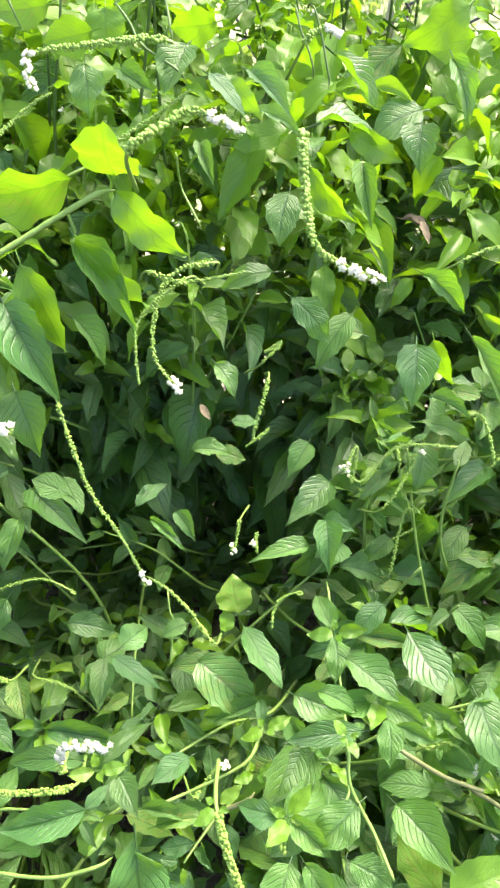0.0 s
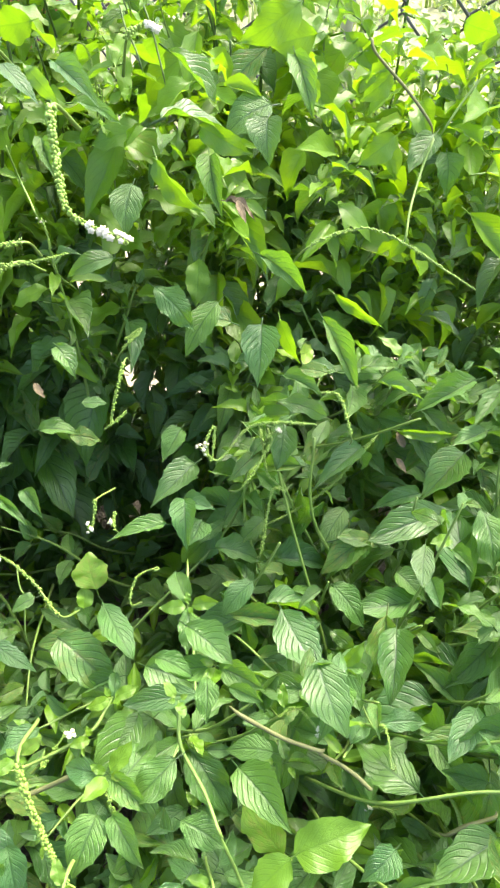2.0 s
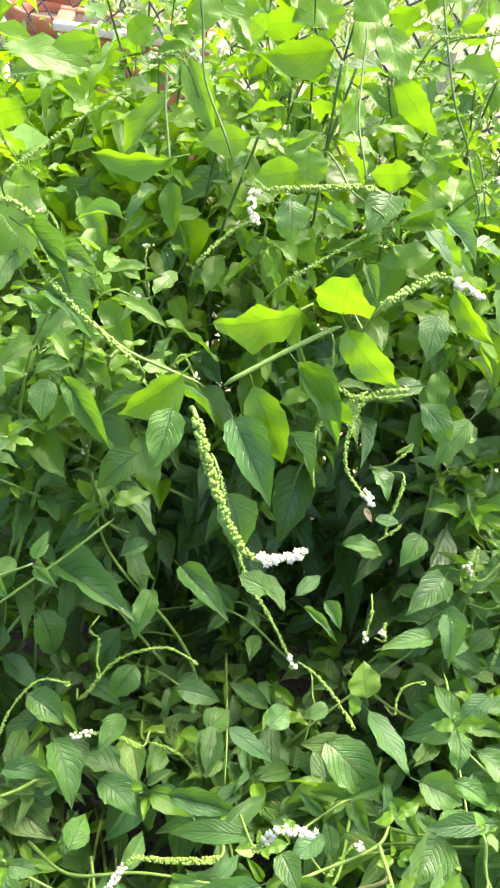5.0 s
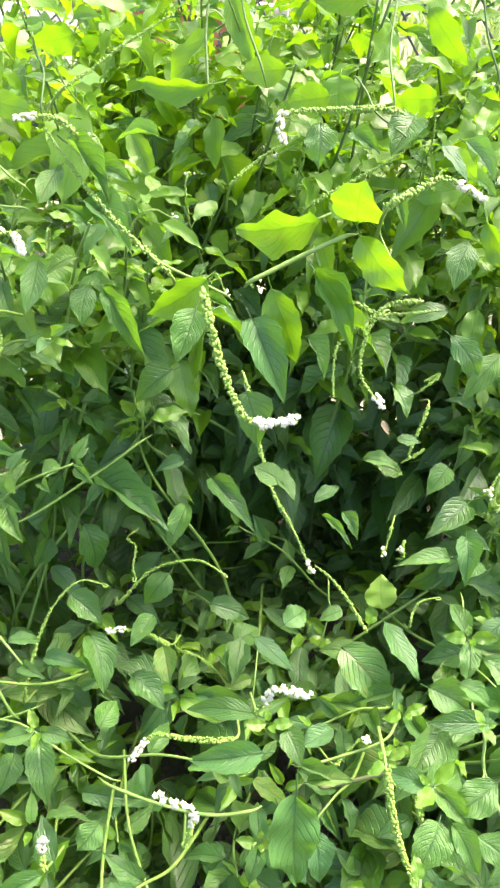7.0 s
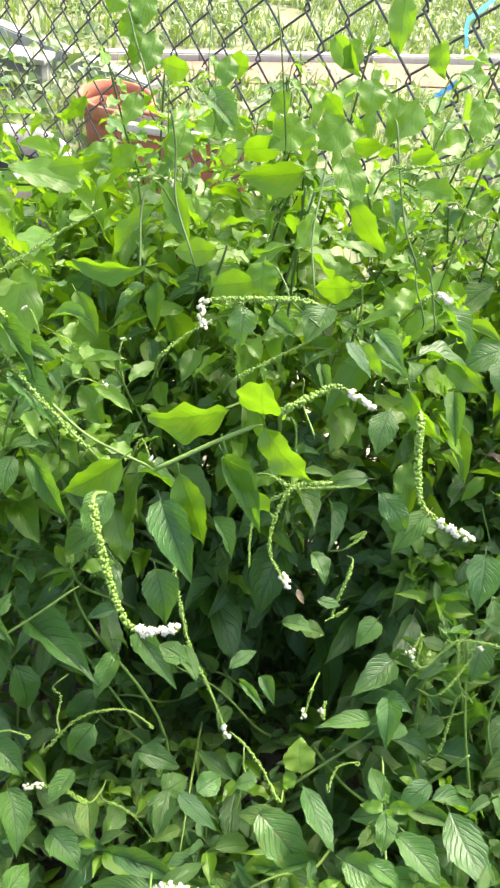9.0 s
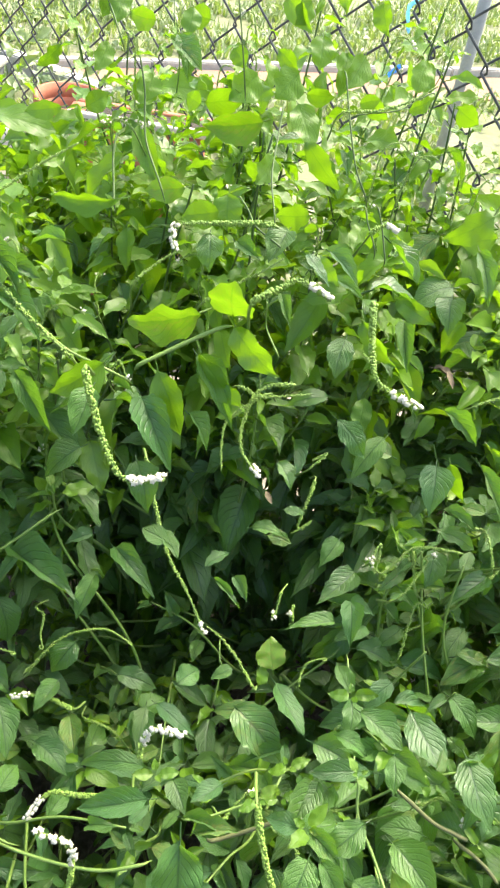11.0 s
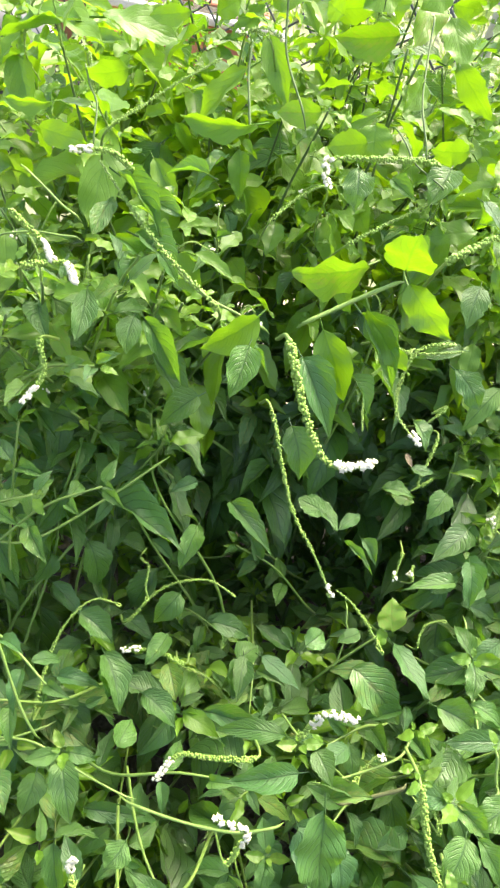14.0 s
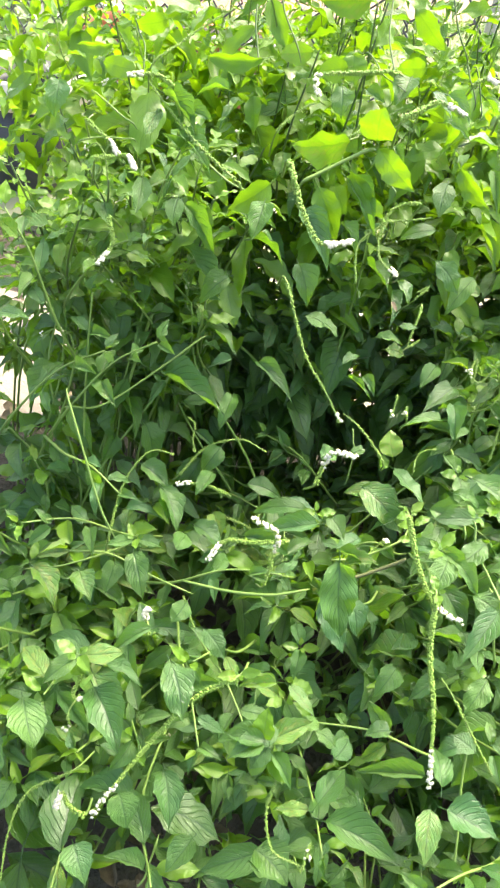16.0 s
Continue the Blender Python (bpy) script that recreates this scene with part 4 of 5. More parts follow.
leaf(low[2], 0.081, -0.041, 0.520, 0.075, -0.094, 0.514, 0.029)
leaf(low[1], -0.278, -0.084, 0.419, -0.257, -0.119, 0.418, 0.036)
leaf(low[0], -0.400, 0.208, 0.496, -0.360, 0.167, 0.490, 0.039)
leaf(low[0], -0.338, 0.195, 0.515, -0.316, 0.160, 0.509, 0.032)
leaf(tall[1], -0.425, 0.513, 0.988, -0.424, 0.479, 0.962, 0.029)
leaf(low[1], -0.053, 0.012, 0.545, -0.043, 0.031, 0.550, 0.021)
leaf(low[2], -0.018, -0.001, 0.519, -0.001, 0.024, 0.525, 0.024)
leaf(low[1], -0.198, 0.135, 0.570, -0.213, 0.108, 0.563, 0.026)
leaf(low[1], -0.174, 0.086, 0.592, -0.146, 0.058, 0.589, 0.024)
leaf(low[2], -0.015, 0.147, 0.599, -0.001, 0.108, 0.591, 0.026)
leaf(low[2], 0.033, 0.069, 0.596, 0.010, 0.037, 0.588, 0.027)
leaf(low[2], 0.125, 0.062, 0.609, 0.100, 0.025, 0.599, 0.027)
leaf(low[0], -0.365, 0.042, 0.477, -0.338, -0.011, 0.471, 0.045)
leaf(low[0], -0.361, -0.028, 0.418, -0.375, -0.064, 0.412, 0.031)
leaf(low[1], -0.293, 0.364, 0.548, -0.250, 0.342, 0.534, 0.031)
leaf(low[1], -0.189, 0.396, 0.571, -0.214, 0.361, 0.544, 0.031)
leaf(low[2], -0.001, 0.319, 0.610, 0.057, 0.269, 0.602, 0.044)
leaf(low[2], 0.081, 0.284, 0.622, 0.129, 0.265, 0.621, 0.035)
leaf(low[2], 0.114, 0.176, 0.691, 0.077, 0.147, 0.680, 0.031)
leaf(low[2], 0.033, 0.016, 0.561, 0.004, 0.014, 0.558, 0.023)
leaf(low[2], 0.019, -0.039, 0.481, -0.011, -0.020, 0.481, 0.024)
leaf(low[1], -0.154, -0.069, 0.439, -0.178, -0.104, 0.433, 0.030)
leaf(low[2], 0.127, 0.013, 0.546, 0.104, 0.028, 0.547, 0.024)
leaf(tall[1], -0.274, 0.783, 1.203, -0.280, 0.769, 1.187, 0.021, YOUNG)
leaf(tall[1], -0.250, 0.787, 1.210, -0.251, 0.761, 1.180, 0.024, YOUNG)
leaf(tall[1], -0.233, 0.753, 1.180, -0.234, 0.729, 1.151, 0.021, YOUNG)
leaf(tall[2], -0.158, 0.738, 1.174, -0.159, 0.720, 1.153, 0.019, YOUNG)
leaf(tall[2], -0.068, 0.845, 1.181, -0.037, 0.824, 1.155, 0.024, YOUNG)
leaf(tall[3], 0.040, 0.857, 1.190, 0.046, 0.835, 1.164, 0.026, YOUNG)
leaf(tall[2], -0.006, 0.878, 1.226, -0.004, 0.842, 1.184, 0.027, YOUNG)
leaf(tall[2], -0.021, 0.835, 1.150, -0.017, 0.813, 1.124, 0.032, YOUNG)
leaf(tall[2], -0.145, 0.814, 1.063, -0.095, 0.826, 1.074, 0.037, YOUNG)
leaf(tall[2], -0.082, 0.841, 1.086, -0.078, 0.821, 1.062, 0.032, YOUNG)
leaf(tall[2], 0.009, 0.826, 1.139, 0.009, 0.796, 1.103, 0.026, YOUNG)
leaf(tall[2], -0.163, 0.701, 1.156, -0.148, 0.673, 1.122, 0.028)
leaf(tall[1], -0.194, 0.729, 1.158, -0.223, 0.730, 1.161, 0.022, YOUNG)
leaf(tall[1], -0.242, 0.727, 1.131, -0.249, 0.707, 1.108, 0.018, YOUNG)
leaf(tall[1], -0.192, 0.715, 1.111, -0.198, 0.694, 1.088, 0.024, YOUNG)
leaf(tall[3], 0.157, 0.864, 1.092, 0.183, 0.855, 1.081, 0.028, YOUNG)
leaf(tall[2], -0.030, 0.799, 1.096, 0.006, 0.798, 1.093, 0.024, YOUNG)
leaf(tall[1], -0.259, 0.701, 1.070, -0.234, 0.715, 1.085, 0.022, YOUNG)
leaf(tall[2], -0.141, 0.728, 1.084, -0.160, 0.732, 1.091, 0.022, YOUNG)
leaf(tall[3], 0.102, 0.844, 1.142, 0.096, 0.821, 1.114, 0.024, YOUNG)
leaf(tall[3], 0.041, 0.804, 1.096, 0.067, 0.796, 1.085, 0.024, YOUNG)
leaf(tall[2], -0.068, 0.832, 1.129, -0.047, 0.819, 1.113, 0.021, YOUNG)
leaf(tall[1], -0.290, 0.720, 1.121, -0.307, 0.702, 1.100, 0.019, YOUNG)
leaf(tall[2], -0.119, 0.815, 1.126, -0.104, 0.804, 1.112, 0.021, YOUNG)
leaf(low[1], -0.097, -0.016, 0.558, -0.149, -0.005, 0.555, 0.025)
leaf(low[1], -0.098, -0.013, 0.563, -0.099, 0.008, 0.586, 0.023, YOUNG)
leaf(low[1], -0.095, -0.011, 0.552, -0.051, 0.012, 0.560, 0.025)
leaf(low[1], -0.096, -0.017, 0.555, -0.106, -0.039, 0.531, 0.021, YOUNG)
leaf(low[1], -0.093, -0.017, 0.548, -0.069, -0.037, 0.526, 0.018, YOUNG)
leaf(low[1], -0.100, -0.013, 0.562, -0.133, -0.034, 0.557, 0.028)
leaf(low[1], -0.090, 0.048, 0.572, -0.130, 0.042, 0.566, 0.016, YOUNG)
leaf(low[1], -0.072, 0.057, 0.558, -0.047, 0.052, 0.552, 0.015, YOUNG)
leaf(low[0], -0.306, 0.076, 0.512, -0.343, 0.094, 0.512, 0.024)
leaf(low[1], -0.288, 0.056, 0.554, -0.268, 0.073, 0.559, 0.021)
leaf(low[1], -0.274, 0.040, 0.571, -0.227, 0.027, 0.573, 0.022)
leaf(low[0], -0.297, 0.054, 0.550, -0.309, 0.041, 0.535, 0.018, YOUNG)
leaf(low[1], -0.279, 0.024, 0.552, -0.241, -0.037, 0.547, 0.041)
leaf(low[1], -0.204, 0.042, 0.593, -0.179, -0.015, 0.587, 0.035)
leaf(low[1], -0.232, 0.103, 0.538, -0.253, 0.139, 0.544, 0.019)
leaf(low[1], -0.231, 0.084, 0.583, -0.275, 0.057, 0.574, 0.017)
leaf(low[2], -0.043, 0.015, 0.542, -0.017, 0.001, 0.543, 0.016)
leaf(tall[2], -0.174, 0.696, 1.152, -0.139, 0.670, 1.131, 0.025)
leaf(tall[2], -0.141, 0.745, 1.164, -0.164, 0.749, 1.170, 0.024, YOUNG)
leaf(tall[1], -0.244, 0.756, 1.175, -0.250, 0.738, 1.153, 0.024, YOUNG)
leaf(tall[1], -0.254, 0.772, 1.189, -0.266, 0.757, 1.171, 0.021, YOUNG)
leaf(tall[2], -0.040, 0.841, 1.183, -0.052, 0.821, 1.160, 0.026, YOUNG)
leaf(tall[2], 0.029, 0.819, 1.140, 0.013, 0.794, 1.111, 0.029, YOUNG)
leaf(tall[3], 0.081, 0.754, 1.109, 0.113, 0.766, 1.122, 0.017, YOUNG)
leaf(tall[1], -0.287, 0.504, 0.982, -0.249, 0.494, 0.974, 0.019)
leaf(tall[2], -0.089, 0.313, 0.846, -0.114, 0.323, 0.847, 0.018)
leaf(low[2], 0.126, 0.424, 0.649, 0.115, 0.399, 0.643, 0.028)
leaf(low[3], 0.206, 0.470, 0.521, 0.280, 0.467, 0.528, 0.034)
leaf(low[2], 0.018, 0.467, 0.762, 0.041, 0.464, 0.763, 0.014)
leaf(low[2], 0.098, 0.471, 0.663, 0.122, 0.468, 0.664, 0.024)
leaf(low[1], -0.247, 0.316, 0.554, -0.243, 0.273, 0.547, 0.029)
leaf(low[1], -0.194, 0.340, 0.575, -0.212, 0.305, 0.567, 0.023)
leaf(low[1], -0.103, 0.381, 0.477, -0.104, 0.333, 0.469, 0.033)
spike(tall[2], (-0.158, 0.295, 1.024), (-0.142, 0.268, 0.997), (-0.120, 0.245, 0.975), (-0.091, 0.247, 0.978), FLOWERING)
spike(tall[2], (-0.002, 0.450, 0.935), (-0.034, 0.441, 0.925), (-0.042, 0.408, 0.890), (-0.020, 0.376, 0.880), CLUSTERED)
spike(low[2], (0.011, 0.304, 0.670), (-0.010, 0.323, 0.688), (-0.030, 0.336, 0.700), (-0.045, 0.342, 0.706), FRUITING)
spike(tall[2], (-0.041, 0.570, 1.031), (-0.095, 0.566, 1.026), (-0.136, 0.559, 1.019), (-0.133, 0.543, 1.002), FLOWERING)
spike(tall[2], (-0.175, 0.561, 0.947), (-0.158, 0.577, 0.964), (-0.143, 0.587, 0.974), (-0.131, 0.593, 0.979), FRUITING)
spike(tall[2], (-0.101, 0.553, 0.946), (-0.065, 0.574, 0.966), (-0.050, 0.581, 0.974), (-0.027, 0.595, 0.988), FRUITING)
spike(low[1], (-0.093, 0.210, 0.609), (-0.136, 0.205, 0.604), (-0.165, 0.204, 0.602), (-0.182, 0.186, 0.584), FLOWERING)
spike(low[1], (-0.171, 0.315, 0.565), (-0.195, 0.320, 0.569), (-0.218, 0.321, 0.569), (-0.239, 0.318, 0.566), FLOWERING, 0.85)
spike(low[0], (-0.321, 0.271, 0.477), (-0.311, 0.333, 0.538), (-0.284, 0.366, 0.571), (-0.253, 0.368, 0.573), CURLED, 1.3)
spike(low[1], (-0.242, 0.377, 0.524), (-0.210, 0.408, 0.555), (-0.163, 0.421, 0.568), (-0.129, 0.413, 0.561), CURLED, 1.3)
spike(low[1], (-0.082, 0.176, 0.742), (-0.080, 0.172, 0.768), (-0.072, 0.172, 0.792), (-0.050, 0.172, 0.790), MIDDLING)
spike(low[2], (0.015, 0.156, 0.739), (0.030, 0.123, 0.707), (0.053, 0.094, 0.679), (0.082, 0.083, 0.669), FLOWERING)
spike(tall[2], (-0.052, 0.402, 1.036), (-0.032, 0.413, 1.048), (-0.017, 0.419, 1.054), (0.010, 0.410, 1.046), FLOWERING)
spike(tall[1], (-0.204, 0.685, 1.060), (-0.217, 0.690, 1.065), (-0.225, 0.690, 1.064), (-0.233, 0.686, 1.061), SPARSE)
spike(tall[1], (-0.296, 0.507, 1.000), (-0.308, 0.513, 1.006), (-0.322, 0.515, 1.008), (-0.347, 0.511, 1.003), FLOWERING)
spike(tall[1], (-0.385, 0.469, 0.963), (-0.374, 0.465, 0.958), (-0.360, 0.458, 0.952), (-0.345, 0.446, 0.940), FLOWERING)
spike(tall[1], (-0.368, 0.439, 0.934), (-0.353, 0.443, 0.938), (-0.335, 0.445, 0.941), (-0.323, 0.434, 0.930), FLOWERING)
spike(tall[1], (-0.349, 0.422, 0.877), (-0.341, 0.404, 0.858), (-0.345, 0.394, 0.848), (-0.353, 0.382, 0.837), FLOWERING)
spike(tall[1], (-0.327, 0.549, 1.007), (-0.299, 0.570, 1.028), (-0.278, 0.585, 1.043), (-0.242, 0.607, 1.065), FRUITING)
spike(low[1], (-0.239, 0.411, 0.603), (-0.228, 0.405, 0.598), (-0.228, 0.390, 0.583), (-0.223, 0.381, 0.574), CURLED)
spike(low[2], (0.030, 0.414, 0.690), (0.029, 0.407, 0.683), (0.028, 0.403, 0.679), (0.027, 0.396, 0.672), SPARSE)
spike(low[2], (0.127, 0.470, 0.700), (0.137, 0.486, 0.716), (0.135, 0.462, 0.692), (0.130, 0.472, 0.702), SPARSE)
spike(low[2], (-0.000, 0.208, 0.594), (0.007, 0.215, 0.601), (0.019, 0.227, 0.613), (0.022, 0.228, 0.614), SPARSE)
spike(low[1], (-0.136, 0.476, 0.798), (-0.101, 0.410, 0.740), (-0.069, 0.375, 0.711), (-0.047, 0.348, 0.689), SPARSE, 1.4)
spike(tall[3], (0.042, 0.404, 1.054), (0.045, 0.380, 1.032), (0.054, 0.357, 1.012), (0.087, 0.344, 1.002), FLOWERING)
spike(low[2], (0.225, 0.481, 0.726), (0.173, 0.481, 0.722), (0.143, 0.458, 0.699), (0.126, 0.465, 0.705), SPARSE)
spike(low[2], (0.183, 0.511, 0.689), (0.191, 0.478, 0.660), (0.200, 0.470, 0.653), (0.210, 0.462, 0.647), FRUITING)
spike(tall[4], (0.317, 0.560, 0.629), (0.268, 0.521, 0.591), (0.220, 0.498, 0.567), (0.166, 0.482, 0.548), FRUITING)
spike(low[2], (0.063, 0.345, 0.623), (0.065, 0.358, 0.635), (0.072, 0.366, 0.642), (0.086, 0.369, 0.647), CURLED)
spike(low[1], (-0.173, 0.368, 0.462), (-0.149, 0.363, 0.460), (-0.130, 0.357, 0.455), (-0.104, 0.340, 0.442), FRUITING)
spike(tall[3], (0.060, 0.642, 1.010), (0.067, 0.647, 1.016), (0.075, 0.650, 1.018), (0.088, 0.644, 1.015), FLOWERING)
spike(tall[2], (-0.023, 0.489, 0.892), (-0.056, 0.467, 0.870), (-0.059, 0.448, 0.852), (-0.055, 0.429, 0.835), FRUITING)
spike(tall[2], (-0.052, 0.485, 0.899), (-0.027, 0.479, 0.895), (0.007, 0.483, 0.901), (0.021, 0.485, 0.904), FRUITING)
spike(low[2], (0.048, 0.398, 0.664), (0.045, 0.408, 0.673), (0.047, 0.411, 0.676), (0.044, 0.404, 0.669), SPARSE)
spike(tall[3], (0.224, 0.618, 0.831), (0.257, 0.629, 0.843), (0.301, 0.628, 0.845), (0.391, 0.586, 0.810), FRUITING)
spike(low[2], (0.166, 0.448, 0.671), (0.193, 0.479, 0.702), (0.188, 0.483, 0.706), (0.199, 0.487, 0.710), SPARSE)
spike(tall[3], (0.045, 0.552, 0.752), (0.064, 0.568, 0.768), (0.048, 0.560, 0.760), (0.059, 0.564, 0.764), CURLED)
spike(low[3], (0.272, 0.489, 0.702), (0.260, 0.518, 0.728), (0.238, 0.522, 0.731), (0.243, 0.534, 0.743), FRUITING)
spike(low[1], (-0.132, 0.035, 0.593), (-0.175, 0.015, 0.570), (-0.219, -0.026, 0.524), (-0.260, -0.073, 0.472), FLOWERING)
spike(low[0], (-0.292, -0.021, 0.453), (-0.338, -0.042, 0.429), (-0.353, -0.073, 0.395), (-0.354, -0.111, 0.354), FRUITING)
spike(low[1], (-0.078, -0.028, 0.527), (-0.084, -0.054, 0.498), (-0.073, -0.081, 0.469), (-0.042, -0.090, 0.460), FRUITING)
spike(low[2], (0.048, 0.089, 0.702), (0.050, 0.051, 0.660), (0.062, 0.010, 0.616), (0.068, -0.039, 0.562), FLOWERING)
spike(low[2], (0.091, 0.044, 0.597), (0.113, 0.022, 0.573), (0.128, 0.008, 0.557), (0.143, -0.007, 0.542), FRUITING)
spike(low[0], (-0.297, 0.059, 0.538), (-0.301, 0.046, 0.523), (-0.304, 0.033, 0.509), (-0.282, 0.031, 0.507), FLOWERING)
spike(low[0], (-0.306, 0.016, 0.504), (-0.301, 0.004, 0.491), (-0.310, 0.003, 0.490), (-0.305, 0.005, 0.492), SPARSE)
spike(low[1], (-0.269, -0.067, 0.455), (-0.288, -0.061, 0.461), (-0.296, -0.053, 0.469), (-0.300, -0.064, 0.457), FLOWERING)
spike(low[2], (-0.039, -0.091, 0.447), (-0.036, -0.079, 0.460), (-0.033, -0.070, 0.469), (-0.033, -0.078, 0.461), SPARSE)
spike(low[2], (0.051, 0.520, 0.764), (0.040, 0.483, 0.723), (0.054, 0.489, 0.731), (0.033, 0.477, 0.717), FRUITING)
spike(low[1], (-0.120, 0.102, 0.660), (-0.117, 0.100, 0.705), (-0.119, 0.100, 0.744), (-0.144, 0.100, 0.760), MIDDLING)
spike(low[1], (-0.235, 0.095, 0.555), (-0.239, 0.104, 0.566), (-0.242, 0.110, 0.573), (-0.237, 0.113, 0.577), FLOWERING)
spike(low[2], (0.068, 0.159, 0.633), (0.060, 0.171, 0.647), (0.044, 0.176, 0.652), (0.038, 0.179, 0.655), FRUITING)
spike(low[2], (0.187, 0.431, 0.586), (0.197, 0.471, 0.636), (0.210, 0.472, 0.638), (0.218, 0.477, 0.644), FRUITING)
spike(tall[1], (-0.228, 0.686, 1.062), (-0.216, 0.691, 1.068), (-0.207, 0.692, 1.068), (-0.198, 0.689, 1.065), SPARSE)
spike(tall[2], (-0.099, 0.813, 1.058), (-0.097, 0.818, 1.063), (-0.095, 0.820, 1.066), (-0.088, 0.820, 1.066), SPARSE)
spike(tall[3], (0.009, 0.728, 1.100), (0.047, 0.735, 1.107), (0.082, 0.747, 1.120), (0.108, 0.762, 1.136), FRUITING)
spike(tall[3], (0.117, 0.733, 1.062), (0.104, 0.737, 1.067), (0.092, 0.739, 1.070), (0.081, 0.737, 1.068), SPARSE)
spike(tall[1], (-0.205, 0.445, 0.925), (-0.242, 0.460, 0.946), (-0.281, 0.480, 0.971), (-0.323, 0.510, 1.001), FRUITING, 1.3)
branch(low[0], (-0.413, 0.397, 0.600), (-0.354, 0.406, 0.609), (-0.281, 0.444, 0.660), (-0.228, 0.481, 0.697), 0.0022)
branch(low[0], (-0.372, 0.290, 0.728), (-0.345, 0.255, 0.672), (-0.320, 0.228, 0.608), (-0.296, 0.208, 0.570), 0.0022, STEM_M)
branch(low[1], (-0.212, 0.173, 0.556), (-0.150, 0.158, 0.568), (-0.105, 0.152, 0.580), (-0.060, 0.160, 0.590), 0.0026, STEM_M)
branch(low[2], (-0.012, 0.188, 0.587), (0.002, 0.191, 0.592), (0.026, 0.196, 0.606), (0.048, 0.201, 0.620), 0.0032)
branch(low[2], (0.138, 0.165, 0.632), (0.148, 0.150, 0.600), (0.160, 0.140, 0.560), (0.170, 0.128, 0.530), 0.0024, STEM_M)
branch(low[0], (-0.368, 0.229, 0.510), (-0.306, 0.228, 0.517), (-0.257, 0.209, 0.513), (-0.194, 0.188, 0.511), 0.0020)
branch(tall[2], (-0.142, 0.399, 0.960), (-0.120, 0.410, 0.971), (-0.102, 0.419, 0.980), (-0.066, 0.435, 0.997), 0.0029, STEM_M)
branch(tall[1], (-0.263, 0.494, 0.935), (-0.221, 0.478, 0.914), (-0.191, 0.470, 0.908), (-0.156, 0.472, 0.893), 0.0020)
branch(tall[1], (-0.398, 0.469, 0.939), (-0.366, 0.472, 0.947), (-0.344, 0.471, 0.949), (-0.329, 0.472, 0.950), 0.0016)
branch(tall[1], (-0.391, 0.511, 0.985), (-0.367, 0.499, 0.975), (-0.348, 0.488, 0.967), (-0.331, 0.481, 0.962), 0.0016)
branch(tall[2], (-0.053, 0.753, 1.099), (-0.053, 0.718, 1.071), (-0.053, 0.670, 1.043), (-0.041, 0.613, 1.012), 0.0022)
branch(tall[1], (-0.221, 0.684, 1.058), (-0.219, 0.660, 1.038), (-0.213, 0.637, 1.020), (-0.207, 0.614, 1.002), 0.0026)
branch(tall[1], (-0.356, 0.592, 1.045), (-0.347, 0.575, 1.032), (-0.338, 0.563, 1.022), (-0.334, 0.533, 0.997), 0.0020)
branch(low[2], (0.113, 0.224, 0.676), (0.116, 0.198, 0.658), (0.134, 0.172, 0.639), (0.149, 0.138, 0.630), 0.0024)
branch(low[2], (0.114, 0.192, 0.668), (0.106, 0.180, 0.663), (0.097, 0.169, 0.662), (0.085, 0.153, 0.665), 0.0018)
branch(low[2], (0.114, 0.382, 0.642), (0.116, 0.339, 0.627), (0.122, 0.300, 0.619), (0.126, 0.249, 0.612), 0.0020)
branch(low[2], (0.153, 0.227, 0.660), (0.196, 0.219, 0.626), (0.214, 0.213, 0.624), (0.232, 0.209, 0.620), 0.0030)
branch(tall[2], (-0.084, 0.611, 1.041), (-0.070, 0.590, 1.034), (-0.060, 0.573, 1.026), (-0.027, 0.548, 1.017), 0.0018)
branch(low[2], (-0.025, 0.304, 0.623), (-0.023, 0.324, 0.665), (-0.026, 0.329, 0.674), (-0.029, 0.342, 0.688), 0.0012)
branch(low[2], (-0.039, 0.194, 0.606), (-0.005, 0.210, 0.599), (0.039, 0.227, 0.617), (0.055, 0.253, 0.622), 0.0022)
branch(tall[3], (0.051, 0.679, 1.027), (0.057, 0.663, 1.012), (0.065, 0.654, 0.999), (0.071, 0.645, 0.985), 0.0020)
branch(tall[2], (-0.037, 0.571, 0.953), (-0.033, 0.584, 0.913), (-0.023, 0.567, 0.903), (-0.015, 0.548, 0.900), 0.0014)
branch(tall[4], (0.287, 0.787, 0.973), (0.294, 0.776, 0.959), (0.330, 0.765, 0.928), (0.363, 0.749, 0.895), 0.0026)
branch(tall[4], (0.421, 0.795, 0.943), (0.405, 0.786, 0.928), (0.389, 0.774, 0.909), (0.374, 0.762, 0.887), 0.0022)
branch(tall[4], (0.368, 0.765, 0.885), (0.354, 0.738, 0.857), (0.339, 0.695, 0.834), (0.332, 0.662, 0.813), 0.0022)
branch(low[3], (0.349, 0.182, 0.497), (0.370, 0.190, 0.502), (0.389, 0.196, 0.497), (0.406, 0.200, 0.500), 0.0030)
branch(low[3], (0.229, 0.221, 0.591), (0.248, 0.214, 0.584), (0.263, 0.207, 0.576), (0.278, 0.197, 0.566), 0.0030)
branch(tall[3], (0.068, 0.709, 1.019), (0.078, 0.692, 0.997), (0.083, 0.681, 0.982), (0.088, 0.671, 0.967), 0.0020)
branch(tall[2], (-0.130, 0.834, 1.207), (-0.118, 0.808, 1.173), (-0.107, 0.790, 1.132), (-0.097, 0.788, 1.083), 0.0020)
branch(tall[1], (-0.262, 0.762, 1.195), (-0.249, 0.743, 1.172), (-0.236, 0.726, 1.154), (-0.221, 0.708, 1.131), 0.0020)
